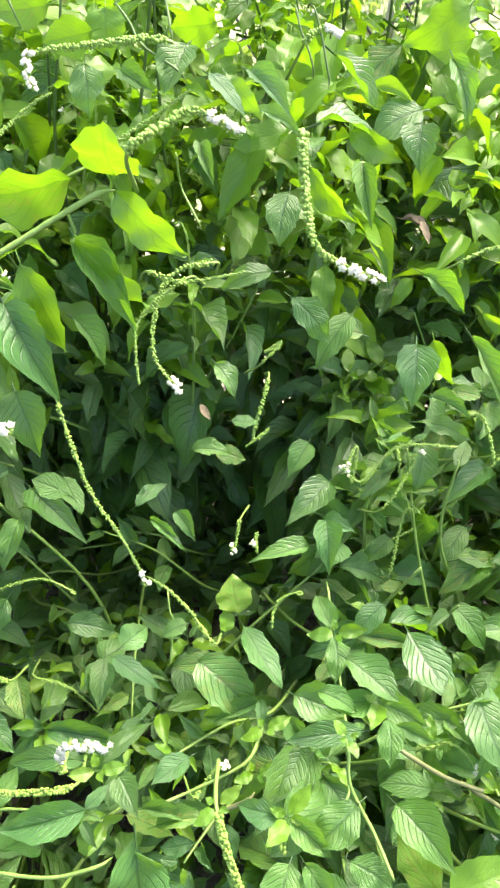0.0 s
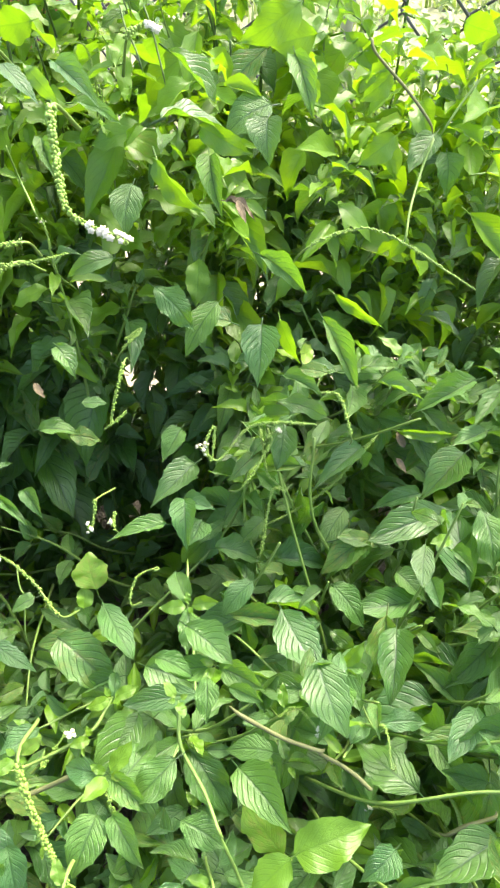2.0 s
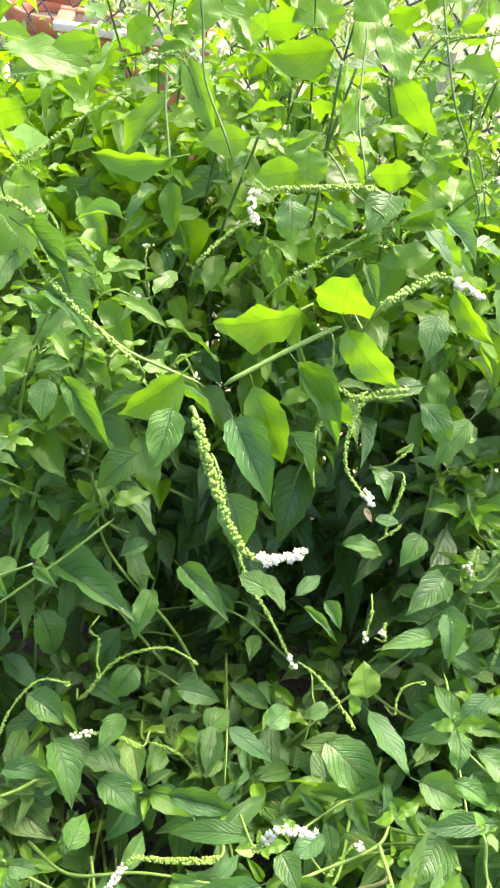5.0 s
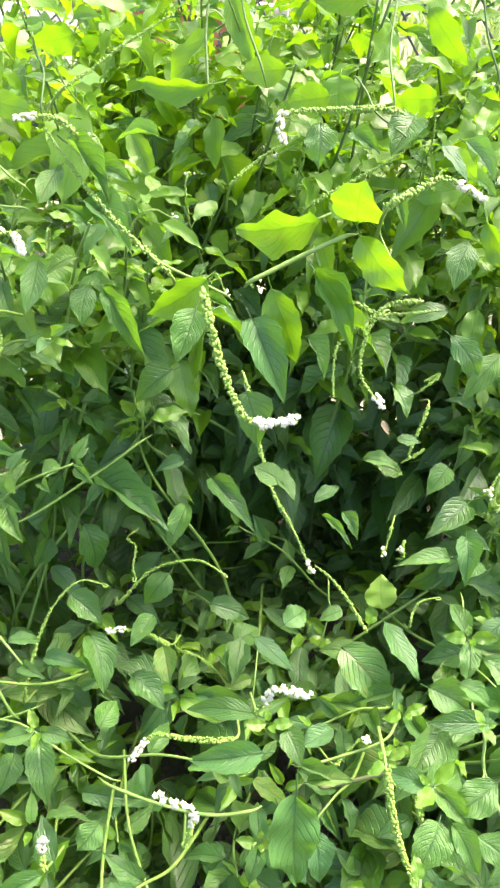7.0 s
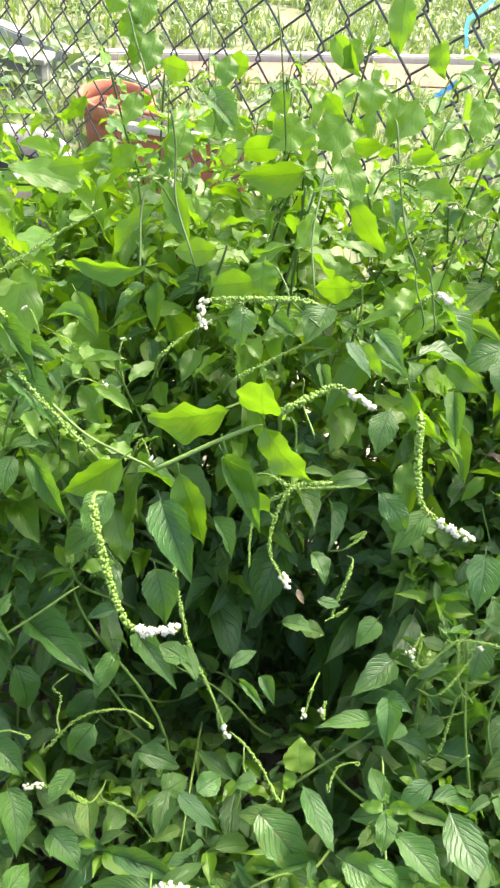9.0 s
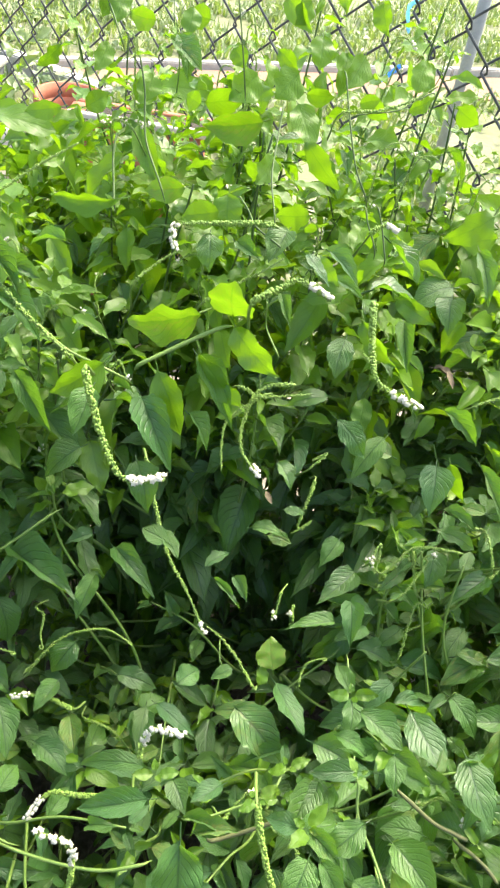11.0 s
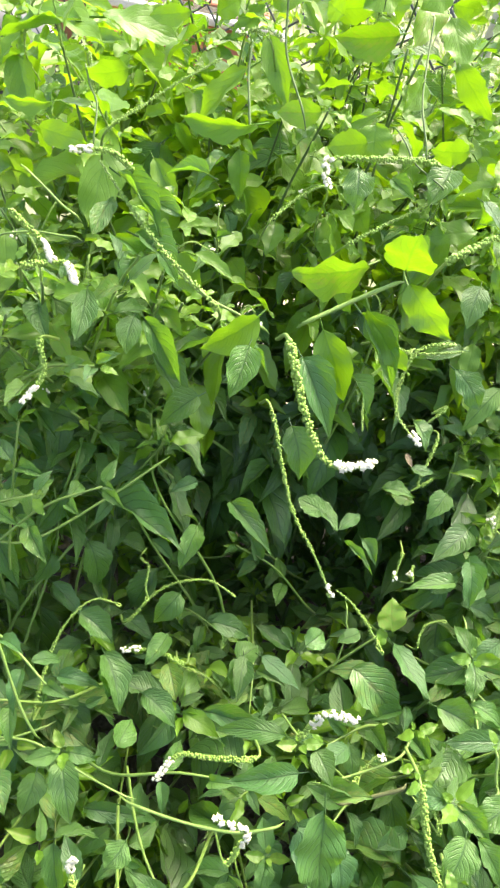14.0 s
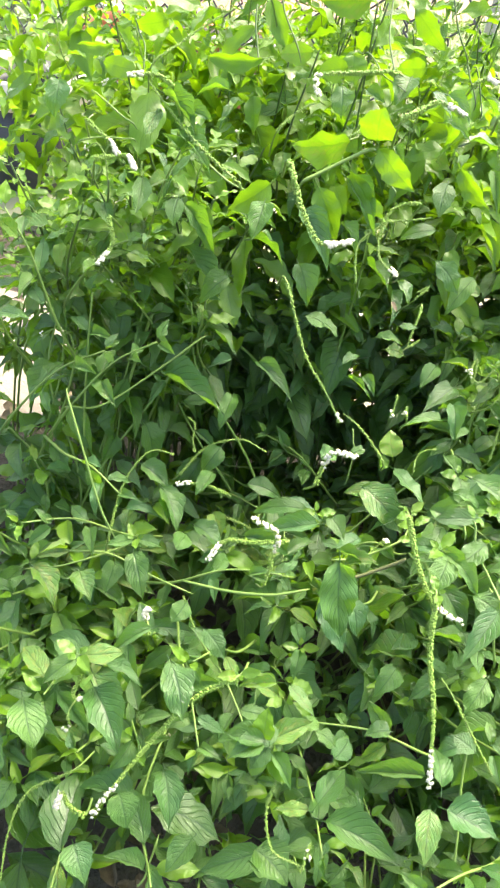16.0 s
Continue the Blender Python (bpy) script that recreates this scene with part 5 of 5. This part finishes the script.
branch(tall[2], (-0.187, 0.771, 1.209), (-0.181, 0.753, 1.190), (-0.178, 0.736, 1.175), (-0.174, 0.717, 1.161), 0.0016)
branch(tall[1], (-0.207, 0.712, 1.132), (-0.196, 0.696, 1.097), (-0.188, 0.669, 1.059), (-0.157, 0.623, 1.017), 0.0024)
branch(tall[2], (0.007, 0.787, 1.135), (0.020, 0.749, 1.094), (0.035, 0.711, 1.054), (0.057, 0.687, 1.020), 0.0022)
branch(tall[3], (0.112, 0.785, 1.126), (0.092, 0.774, 1.115), (0.072, 0.763, 1.104), (0.017, 0.752, 1.092), 0.0016)
branch(low[0], (-0.421, 0.223, 0.466), (-0.377, 0.229, 0.474), (-0.335, 0.240, 0.488), (-0.294, 0.257, 0.500), 0.0020)
branch(low[2], (0.121, 0.033, 0.554), (0.119, -0.005, 0.516), (0.122, -0.033, 0.485), (0.124, -0.070, 0.444), 0.0024)
branch(low[1], (-0.191, -0.059, 0.400), (-0.196, -0.076, 0.379), (-0.200, -0.089, 0.363), (-0.207, -0.097, 0.353), 0.0020)


def rosette(plant, centre, sizes, spread):
    """Fresh leaves in crossed pairs round the tip of a shoot."""
    centre = Vector(centre)
    turn = spread
    for k, size in enumerate(sizes):
        turn += 1.5
        for half in (0, math.pi + 0.2):
            out = Vector((math.cos(turn + half), 0.75 * math.sin(turn + half) - 0.25, 0.75 - 0.35 * k)).normalized()
            base, tip = centre + out * 0.003, centre + out * size
            ob = part("leaf", rng.choice(YOUNG if k < 2 else MATURE), None, plant)
            ob.matrix_basis = Matrix.Translation(-plant.location) @ leaf_pose(base, tip, size * 0.45, (Vector((0, -0.5, 1)) - out * 0.3).normalized())
    kept_clear.append((centre, 0.8))


rosette(low[1], (-0.068, 0.199, 0.676), (0.014, 0.022), 0.3)
rosette(low[2], (0.066, 0.170, 0.678), (0.016, 0.028, 0.040), 1.1)
rosette(low[1], (-0.077, 0.044, 0.546), (0.014, 0.026, 0.040), 0.7)
rosette(low[1], (-0.049, 0.178, 0.445), (0.014, 0.026, 0.042), 0.1)
rosette(low[0], (-0.269, 0.194, 0.595), (0.012, 0.022, 0.034), 1.9)
rosette(low[2], (0.047, 0.211, 0.643), (0.012, 0.020), 0.5)
rosette(low[2], (0.117, 0.333, 0.640), (0.014, 0.028, 0.044), 0.2)
rosette(low[2], (0.142, 0.262, 0.665), (0.016, 0.030, 0.046), 1.4)
rosette(low[0], (-0.295, 0.029, 0.600), (0.014, 0.028, 0.045), 2.4)
rosette(low[2], (0.015, 0.157, 0.740), (0.010, 0.020), 0.9)
rosette(low[2], (0.048, 0.090, 0.703), (0.010, 0.020), 1.7)
rosette(low[2], (0.056, 0.253, 0.625), (0.012, 0.024), 0.6)
rosette(low[2], (0.113, 0.226, 0.678), (0.010, 0.018), 2.0)
rosette(low[1], (-0.132, 0.036, 0.594), (0.012, 0.024), 0.4)


# ---- the rest of the foliage ----
AHEAD, UPWARD = Vector((0, 0.669, -0.743)), Vector((0, 0.743, 0.669))
LEVELS = (-0.9, -0.6, -0.45, -0.3, -0.2, -0.12, -0.03, 0.05, 0.15, 0.3, 0.45, 0.6, 0.8)
DEPTHS = (0.47, 0.50, 0.54, 0.61, 0.68, 0.74, 0.77, 0.75, 0.68, 0.64, 0.70, 0.84, 1.0)
CLEAR = np.array([tuple(p) for p, _ in kept_clear])
CLEAR_WAY = np.array([tuple((EYE_SIDE - p).normalized()) for p, _ in kept_clear])
CLEAR_SIZE = np.array([f for _, f in kept_clear])
# the shoot that stands out into the light, with nothing between it and the sun
SUNLIT_SHOOT = np.array(((-0.122, 0.440, 0.989), (-0.068, 0.437, 1.016), (-0.043, 0.420, 0.979), (-0.109, 0.391, 0.936)))


def thicket_face(across, level):
    """How deep behind the open side the thicket begins."""
    depth = float(np.interp(level, LEVELS, DEPTHS))
    # a dark hollow in the middle, under the overhanging shoots
    left = -0.25 - 0.12 * min(1, max(0, (-0.02 - level) / 0.1))
    hollow = min(1, max(0, (across - left) / 0.13)) * min(1, max(0, (0.22 - across) / 0.12))
    low_side = min(1, max(0, (0.12 - across) / 0.2))
    depth += 0.40 * hollow * math.exp(-((level + 0.07 + 0.06 * low_side) / (0.13 + 0.03 * low_side)) ** 2)
    if level > 0.05:
        depth += 0.13 * min(1, max(0, across / 0.3))
    clumps = 0.16 if level < -0.1 else 0.07
    return depth + clumps * noise.noise(Vector((across * 9, level * 9, 1.0))) + clumps * 0.35


def open_side(p):
    """Whether p lies beside the thicket, where the bare ground shows between a few thin shoots."""
    return p.y > 0.42 and p.x < -0.46 + 0.06 * noise.noise(Vector((p.y * 6, p.z * 6, 2))) and rng.random() < 0.72


def in_the_way(p, radius):
    """Whether p would hang before one of the leaves that stand out."""
    rel = np.array(tuple(p)) - CLEAR
    along = (rel * CLEAR_WAY).sum(1)
    off = np.linalg.norm(rel - along[:, None] * CLEAR_WAY, axis=1)
    if ((along > -0.004) & (along < 0.28) & (off < radius * CLEAR_SIZE)).any():
        return True
    rel = np.array(tuple(p)) - SUNLIT_SHOOT
    along = rel @ np.array(tuple(sun_way))
    off = np.linalg.norm(rel - along[:, None] * np.array(tuple(sun_way)), axis=1)
    return bool(((along > 0.01) & (along < 0.4) & (off < 0.03 + 0.1 * along)).any())


def owner(p, depth_extra):
    rows = low if p.z < 0.72 and p.y < 0.6 else (back if p.y > 0.86 else tall)
    return min(rows, key=lambda q: abs(q.location.x - p.x) + 0.3 * rng.random())


inner = {}


def add_leaf(plant, base, tip, width, normal, fresh_or_lit, shown):
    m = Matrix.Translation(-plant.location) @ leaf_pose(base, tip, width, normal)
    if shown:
        ob = part("leaf", rng.choice(YOUNG if fresh_or_lit else MATURE), None, plant)
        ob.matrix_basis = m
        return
    verts, faces, uvs = inner.setdefault((plant, fresh_or_lit), ([], [], []))
    v, f, t = rng.choice(INNER_SHAPES)
    k = len(verts)
    verts += [m @ Vector(c) for c in v]
    faces += [tuple(k + i for i in g) for g in f]
    uvs += t


def shoot(top, plant, shown, leaves, sunlit):
    """A leafy shoot that rises from the plant's foot to top. sunlit: share of leaves in the paler, sun-coloured
    material.
    """
    foot = plant.location + Vector((rng.uniform(-0.13, 0.13), rng.uniform(-0.09, 0.09), -0.01))
    rise = top - foot
    knee = foot + Vector((rise.x * 0.35 + rng.uniform(-0.04, 0.04), rise.y * 0.35 + rng.uniform(-0.03, 0.03), rise.z * 0.55))
    points = spline((foot, knee, foot.lerp(top, 0.8) + Vector((rng.uniform(-0.02, 0.02), 0, 0.03)), top), 7)
    if shown and rng.random() < (0.28 if sunlit > 0.6 else 0.75):
        bm = bmesh.new()
        tube(bm, [p - plant.location for p in points], [0.0026 - 0.0014 * k / len(points) for k in range(len(points))], 5)
        part("stem", bm, DARK_STEM_M if top.z > 0.85 else STEM_M, plant)
    if shown and rng.random() < (0.45 if sunlit > 0.5 else 0.10) and not in_the_way(top, 0.03):
        # a young curled flower spike at its end
        a = rng.uniform(0, 6.28)
        out = Vector((math.cos(a), math.sin(a), 0))
        size = rng.uniform(0.7, 1.3)
        spike(plant, points[-2], top + (out * 0.006 + Vector((0, 0, 0.018))) * size, top + (out * 0.020 + Vector((0, 0, 0.026))) * size, top + (out * 0.036 + Vector((0, 0, 0.016))) * size, rng.choice((CLUSTERED, SPARSE, SPARSE, CURLED)), 0.75)
    turn, vigour = rng.uniform(0, 6.28), rng.uniform(0.68, 1.35)
    if top.z < 0.66:
        # broader leaves on the low plants
        vigour, leaves = vigour * 1.22, leaves - 2
    for k in range(leaves):
        f = k / leaves
        p = points[-1].lerp(points[-7], min(1, f * 1.05) ** 1.1) if f < 0.6 else points[-7].lerp(points[-13], (f - 0.6) / 0.4 * 0.7)
        if k % 2:
            turn += math.pi + rng.uniform(-0.25, 0.25)
        else:
            turn += 1.57 + rng.uniform(-0.4, 0.4)
            pair_at = p
        p = pair_at.lerp(p, 0.3)
        length = (0.020 + 0.045 * min(1, f * 2.2)) * rng.choice((0.45, 0.6, 0.8, 0.95, 1.2)) * rng.uniform(0.85, 1.12)
        lift = rng.uniform(-0.9, 0.6) - 0.4 * f
        if k < 6 and sunlit < 0.7:
            # a small rosette of fresh leaves at the tip
            length, lift = 0.013 + 0.0062 * k + rng.uniform(0, 0.008), 0.8 - 0.2 * k
        length *= vigour
        out = Vector((math.cos(turn), math.sin(turn), lift)).normalized()
        base = p + out * (0.003 + 0.009 * min(1, k / 5))
        tip = base + out * length
        middle = (base + tip) / 2
        if in_the_way(middle, 0.030) or in_the_way(tip, 0.016):
            continue
        normal = (Vector((0, 0, 1)) - out * out.z + Vector((rng.uniform(-0.6, 0.6), rng.uniform(-0.6, 0.45), 0))).normalized()
        # besides fresh tips, sunlit picks the paler material: sunlight as leaf colour
        fresh_or_lit = f < 0.34 and rng.random() < (0.45 if top.z < 0.66 else 0.22 + 0.6 * sunlit) or rng.random() < sunlit
        add_leaf(plant, base, tip, length * rng.uniform(0.32, 0.50), normal, fresh_or_lit, shown)


def thicket(count, shown, near, deep, leaves, sides=(-0.95, 0.85), heights=(-0.95, 0.72)):
    made = 0
    while made < count:
        across, level = rng.uniform(*sides), rng.uniform(*heights)
        if across < -0.52 and rng.random() < 0.5 or noise.noise(Vector((across * 5, level * 5, 7.0))) < rng.uniform(-0.9, 0.25) - 0.35:
            continue
        depth = thicket_face(across, level) + near + deep * rng.random() ** 1.5
        top = Vector((across, 0, 1.25)) + AHEAD * depth + UPWARD * level
        limit = 0.94 - 0.04 * min(1, max(0, (top.x - 0.12) / 0.25)) - 0.5 * max(0, abs(top.x) - 0.55) - 0.07 * min(1, max(0, (-0.22 - top.x) / 0.15)) + 0.07 * noise.noise(Vector((top.x * 9, top.y * 9, 4)))
        limit -= 0.18 * min(1, max(0, (top.x - 0.10) / 0.15)) * min(1, max(0, (0.95 - top.y) / 0.15))
        if top.z < 0.16 or top.y > min(1.22, 1.56 - 0.73 * top.x) - 0.12 * noise.noise(Vector((top.x * 4, 0, 9))) or top.y < -0.26 + 0.35 * max(0, abs(top.x + 0.03) - 0.45) + 0.1 * noise.noise(Vector((top.x * 4, 2, 3))) or (top.z > limit and rng.random() > 0.22) or top.z > 1.16:
            continue
        if open_side(top) or in_the_way(top, 0.022):
            continue
        made += 1
        # the higher the top, the more leaves in the paler colour, as if sunlit
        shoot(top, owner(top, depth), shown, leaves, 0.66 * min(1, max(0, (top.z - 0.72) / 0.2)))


thicket(276, True, 0.03, 0.24, 12)
thicket(220, False, 0.08, 0.2, 11)
thicket(700, False, 0.17, 0.5, 11)
# dim growth inside the hollow
thicket(120, False, 0.06, 0.22, 12, (-0.30, 0.26), (-0.34, 0.14))
# lighter growth at both sides of the hollow
thicket(42, True, -0.11, 0.06, 10, (0.17, 0.48), (-0.30, 0.1))
thicket(16, True, -0.05, 0.06, 11, (0.12, 0.45), (-0.52, -0.25))
thicket(38, True, -0.10, 0.08, 10, (-0.55, -0.18), (0.0, 0.28))
for _ in range(230):
    # shaded growth low down at the back
    top = Vector((rng.uniform(-0.85, 0.75), rng.uniform(0.72, 1.18), rng.uniform(0.2, 0.72)))
    if open_side(top):
        continue
    shoot(top, owner(top, 0), False, 11, 0.0)
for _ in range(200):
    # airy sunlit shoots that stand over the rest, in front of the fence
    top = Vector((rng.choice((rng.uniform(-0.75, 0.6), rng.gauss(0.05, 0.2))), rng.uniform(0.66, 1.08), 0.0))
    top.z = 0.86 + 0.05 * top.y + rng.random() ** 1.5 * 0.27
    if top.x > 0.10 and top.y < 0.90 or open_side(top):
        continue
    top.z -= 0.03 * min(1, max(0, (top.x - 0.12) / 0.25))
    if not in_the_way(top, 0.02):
        # 0.85: most of these leaves get the paler colour that stands for sun
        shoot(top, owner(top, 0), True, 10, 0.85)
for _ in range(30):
    # light growth at the open side, sunlight partly put into its leaf colour
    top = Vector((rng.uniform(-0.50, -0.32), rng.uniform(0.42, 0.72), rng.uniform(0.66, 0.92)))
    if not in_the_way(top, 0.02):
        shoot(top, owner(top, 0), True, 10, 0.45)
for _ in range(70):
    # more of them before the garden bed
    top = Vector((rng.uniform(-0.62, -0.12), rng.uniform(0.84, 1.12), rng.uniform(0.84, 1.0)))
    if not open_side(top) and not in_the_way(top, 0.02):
        # nearly all in the paler colour, sunlight painted in
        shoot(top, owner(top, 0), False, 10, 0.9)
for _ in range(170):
    # high growth behind, mostly in the sun-paled leaf colour
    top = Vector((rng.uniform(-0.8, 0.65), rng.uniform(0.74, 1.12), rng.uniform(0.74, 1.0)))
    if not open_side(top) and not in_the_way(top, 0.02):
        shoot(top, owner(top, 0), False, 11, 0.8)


def side_branch(start, way, length):
    """A pale side branch that lies over the low growth, with small leaves in pairs and a rosette at its end."""
    plant = owner(start, 0)
    sag = Vector((0, 0, 0.12 * length))
    end = start + way * length
    points = spline((start + AHEAD * 0.06 - way * 0.06, start, start.lerp(end, 0.5) + sag, end), 6)
    bm = bmesh.new()
    tube(bm, [p - plant.location for p in points], [0.0020 - 0.0010 * k / len(points) for k in range(len(points))], 6)
    part("stem", bm, STEM_M, plant)
    turn = rng.uniform(0, 3.14)
    side = way.cross(Vector((0, 0, 1))).normalized()
    for k in range(8):
        rank = k // 2
        p = end.lerp(points[len(points) // 2], (0.0, 0.02, 0.4, 0.85)[rank])
        turn = turn + math.pi if k % 2 else turn + 1.57
        size = (0.017, 0.026, 0.036, 0.042)[rank] * rng.uniform(0.75, 1.2)
        out = (side * math.cos(turn) + Vector((0, 0, 1)) * 0.5 * math.sin(turn) + way * (0.9 - 0.15 * rank)).normalized()
        base = p + out * 0.006
        tip = base + out * size
        if in_the_way((base + tip) / 2, 0.022):
            continue
        normal = (Vector((0, -0.25, 1)) - out * out.z + Vector((rng.uniform(-0.4, 0.4), rng.uniform(-0.4, 0.2), 0))).normalized()
        add_leaf(plant, base, tip, size * rng.uniform(0.36, 0.48), normal, rank < 2 and rng.random() < 0.4, True)


made = 0
while made < 27:
    across, level = rng.uniform(-0.45, 0.38), rng.uniform(-0.62, -0.14)
    start = Vector((across, 0, 1.25)) + AHEAD * (thicket_face(across, level) + rng.uniform(-0.03, 0.03)) + UPWARD * level
    way = Vector((rng.uniform(-1, 1), rng.uniform(-0.9, 0.2), rng.uniform(0.0, 0.7))).normalized()
    length = rng.uniform(0.09, 0.19)
    if start.y < -0.15 or start.z < 0.2 or any(in_the_way(start + way * length * f, 0.016) for f in (0, 0.35, 0.7, 1)) or in_the_way(start + way * length, 0.035):
        continue
    made += 1
    side_branch(start, way, length)
made = 0
while made < 8:
    # long thin stems rising at the open side
    start = Vector((rng.uniform(-0.52, -0.30), rng.uniform(0.36, 0.6), rng.uniform(0.55, 0.8)))
    way = Vector((rng.uniform(-0.2, 0.9), rng.uniform(-0.4, 0.2), rng.uniform(0.4, 1.0))).normalized()
    length = rng.uniform(0.12, 0.22)
    if any(in_the_way(start + way * length * f, 0.016) for f in (0, 0.35, 0.7, 1)) or in_the_way(start + way * length, 0.035):
        continue
    made += 1
    side_branch(start, way, length)
for (plant, fresh_or_lit), (verts, faces, uvs) in inner.items():
    name, material, label = ("sunlit_leaves", FRESH_LIT_M, "fresh leaves at the back of the plant, sunlight put into their colour") if fresh_or_lit else ("inner_leaves", INNER_M, "shaded leaves inside the plant")
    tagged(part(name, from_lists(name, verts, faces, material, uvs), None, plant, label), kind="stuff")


def litter():
    """Dry fallen leaves on the soil, as one mesh."""
    verts, faces, uvs = [], [], []
    for _ in range(900):
        a = rng.uniform(0, 6.28)
        base = Vector((rng.uniform(-1.3, 1.1), rng.uniform(-0.4, 1.9), rng.uniform(0.03, 0.05)))
        out = Vector((math.cos(a), math.sin(a), rng.uniform(-0.2, 0.3)))
        m = leaf_pose(base, base + out * rng.uniform(0.03, 0.07), rng.uniform(0.015, 0.035), Vector((rng.uniform(-0.5, 0.5), rng.uniform(-0.5, 0.5), 1)))
        v, f, t = rng.choice(SHAPES)
        k = len(verts)
        verts += [m @ Vector(c) for c in v]
        faces += [tuple(k + i for i in g) for g in f]
        uvs += t
    return tagged(new("leaf_litter", from_lists("leaf_litter", verts, faces, LITTER_M, uvs)), "dry brown fallen leaves on the soil", "leaf litter", kind="stuff")


litter()
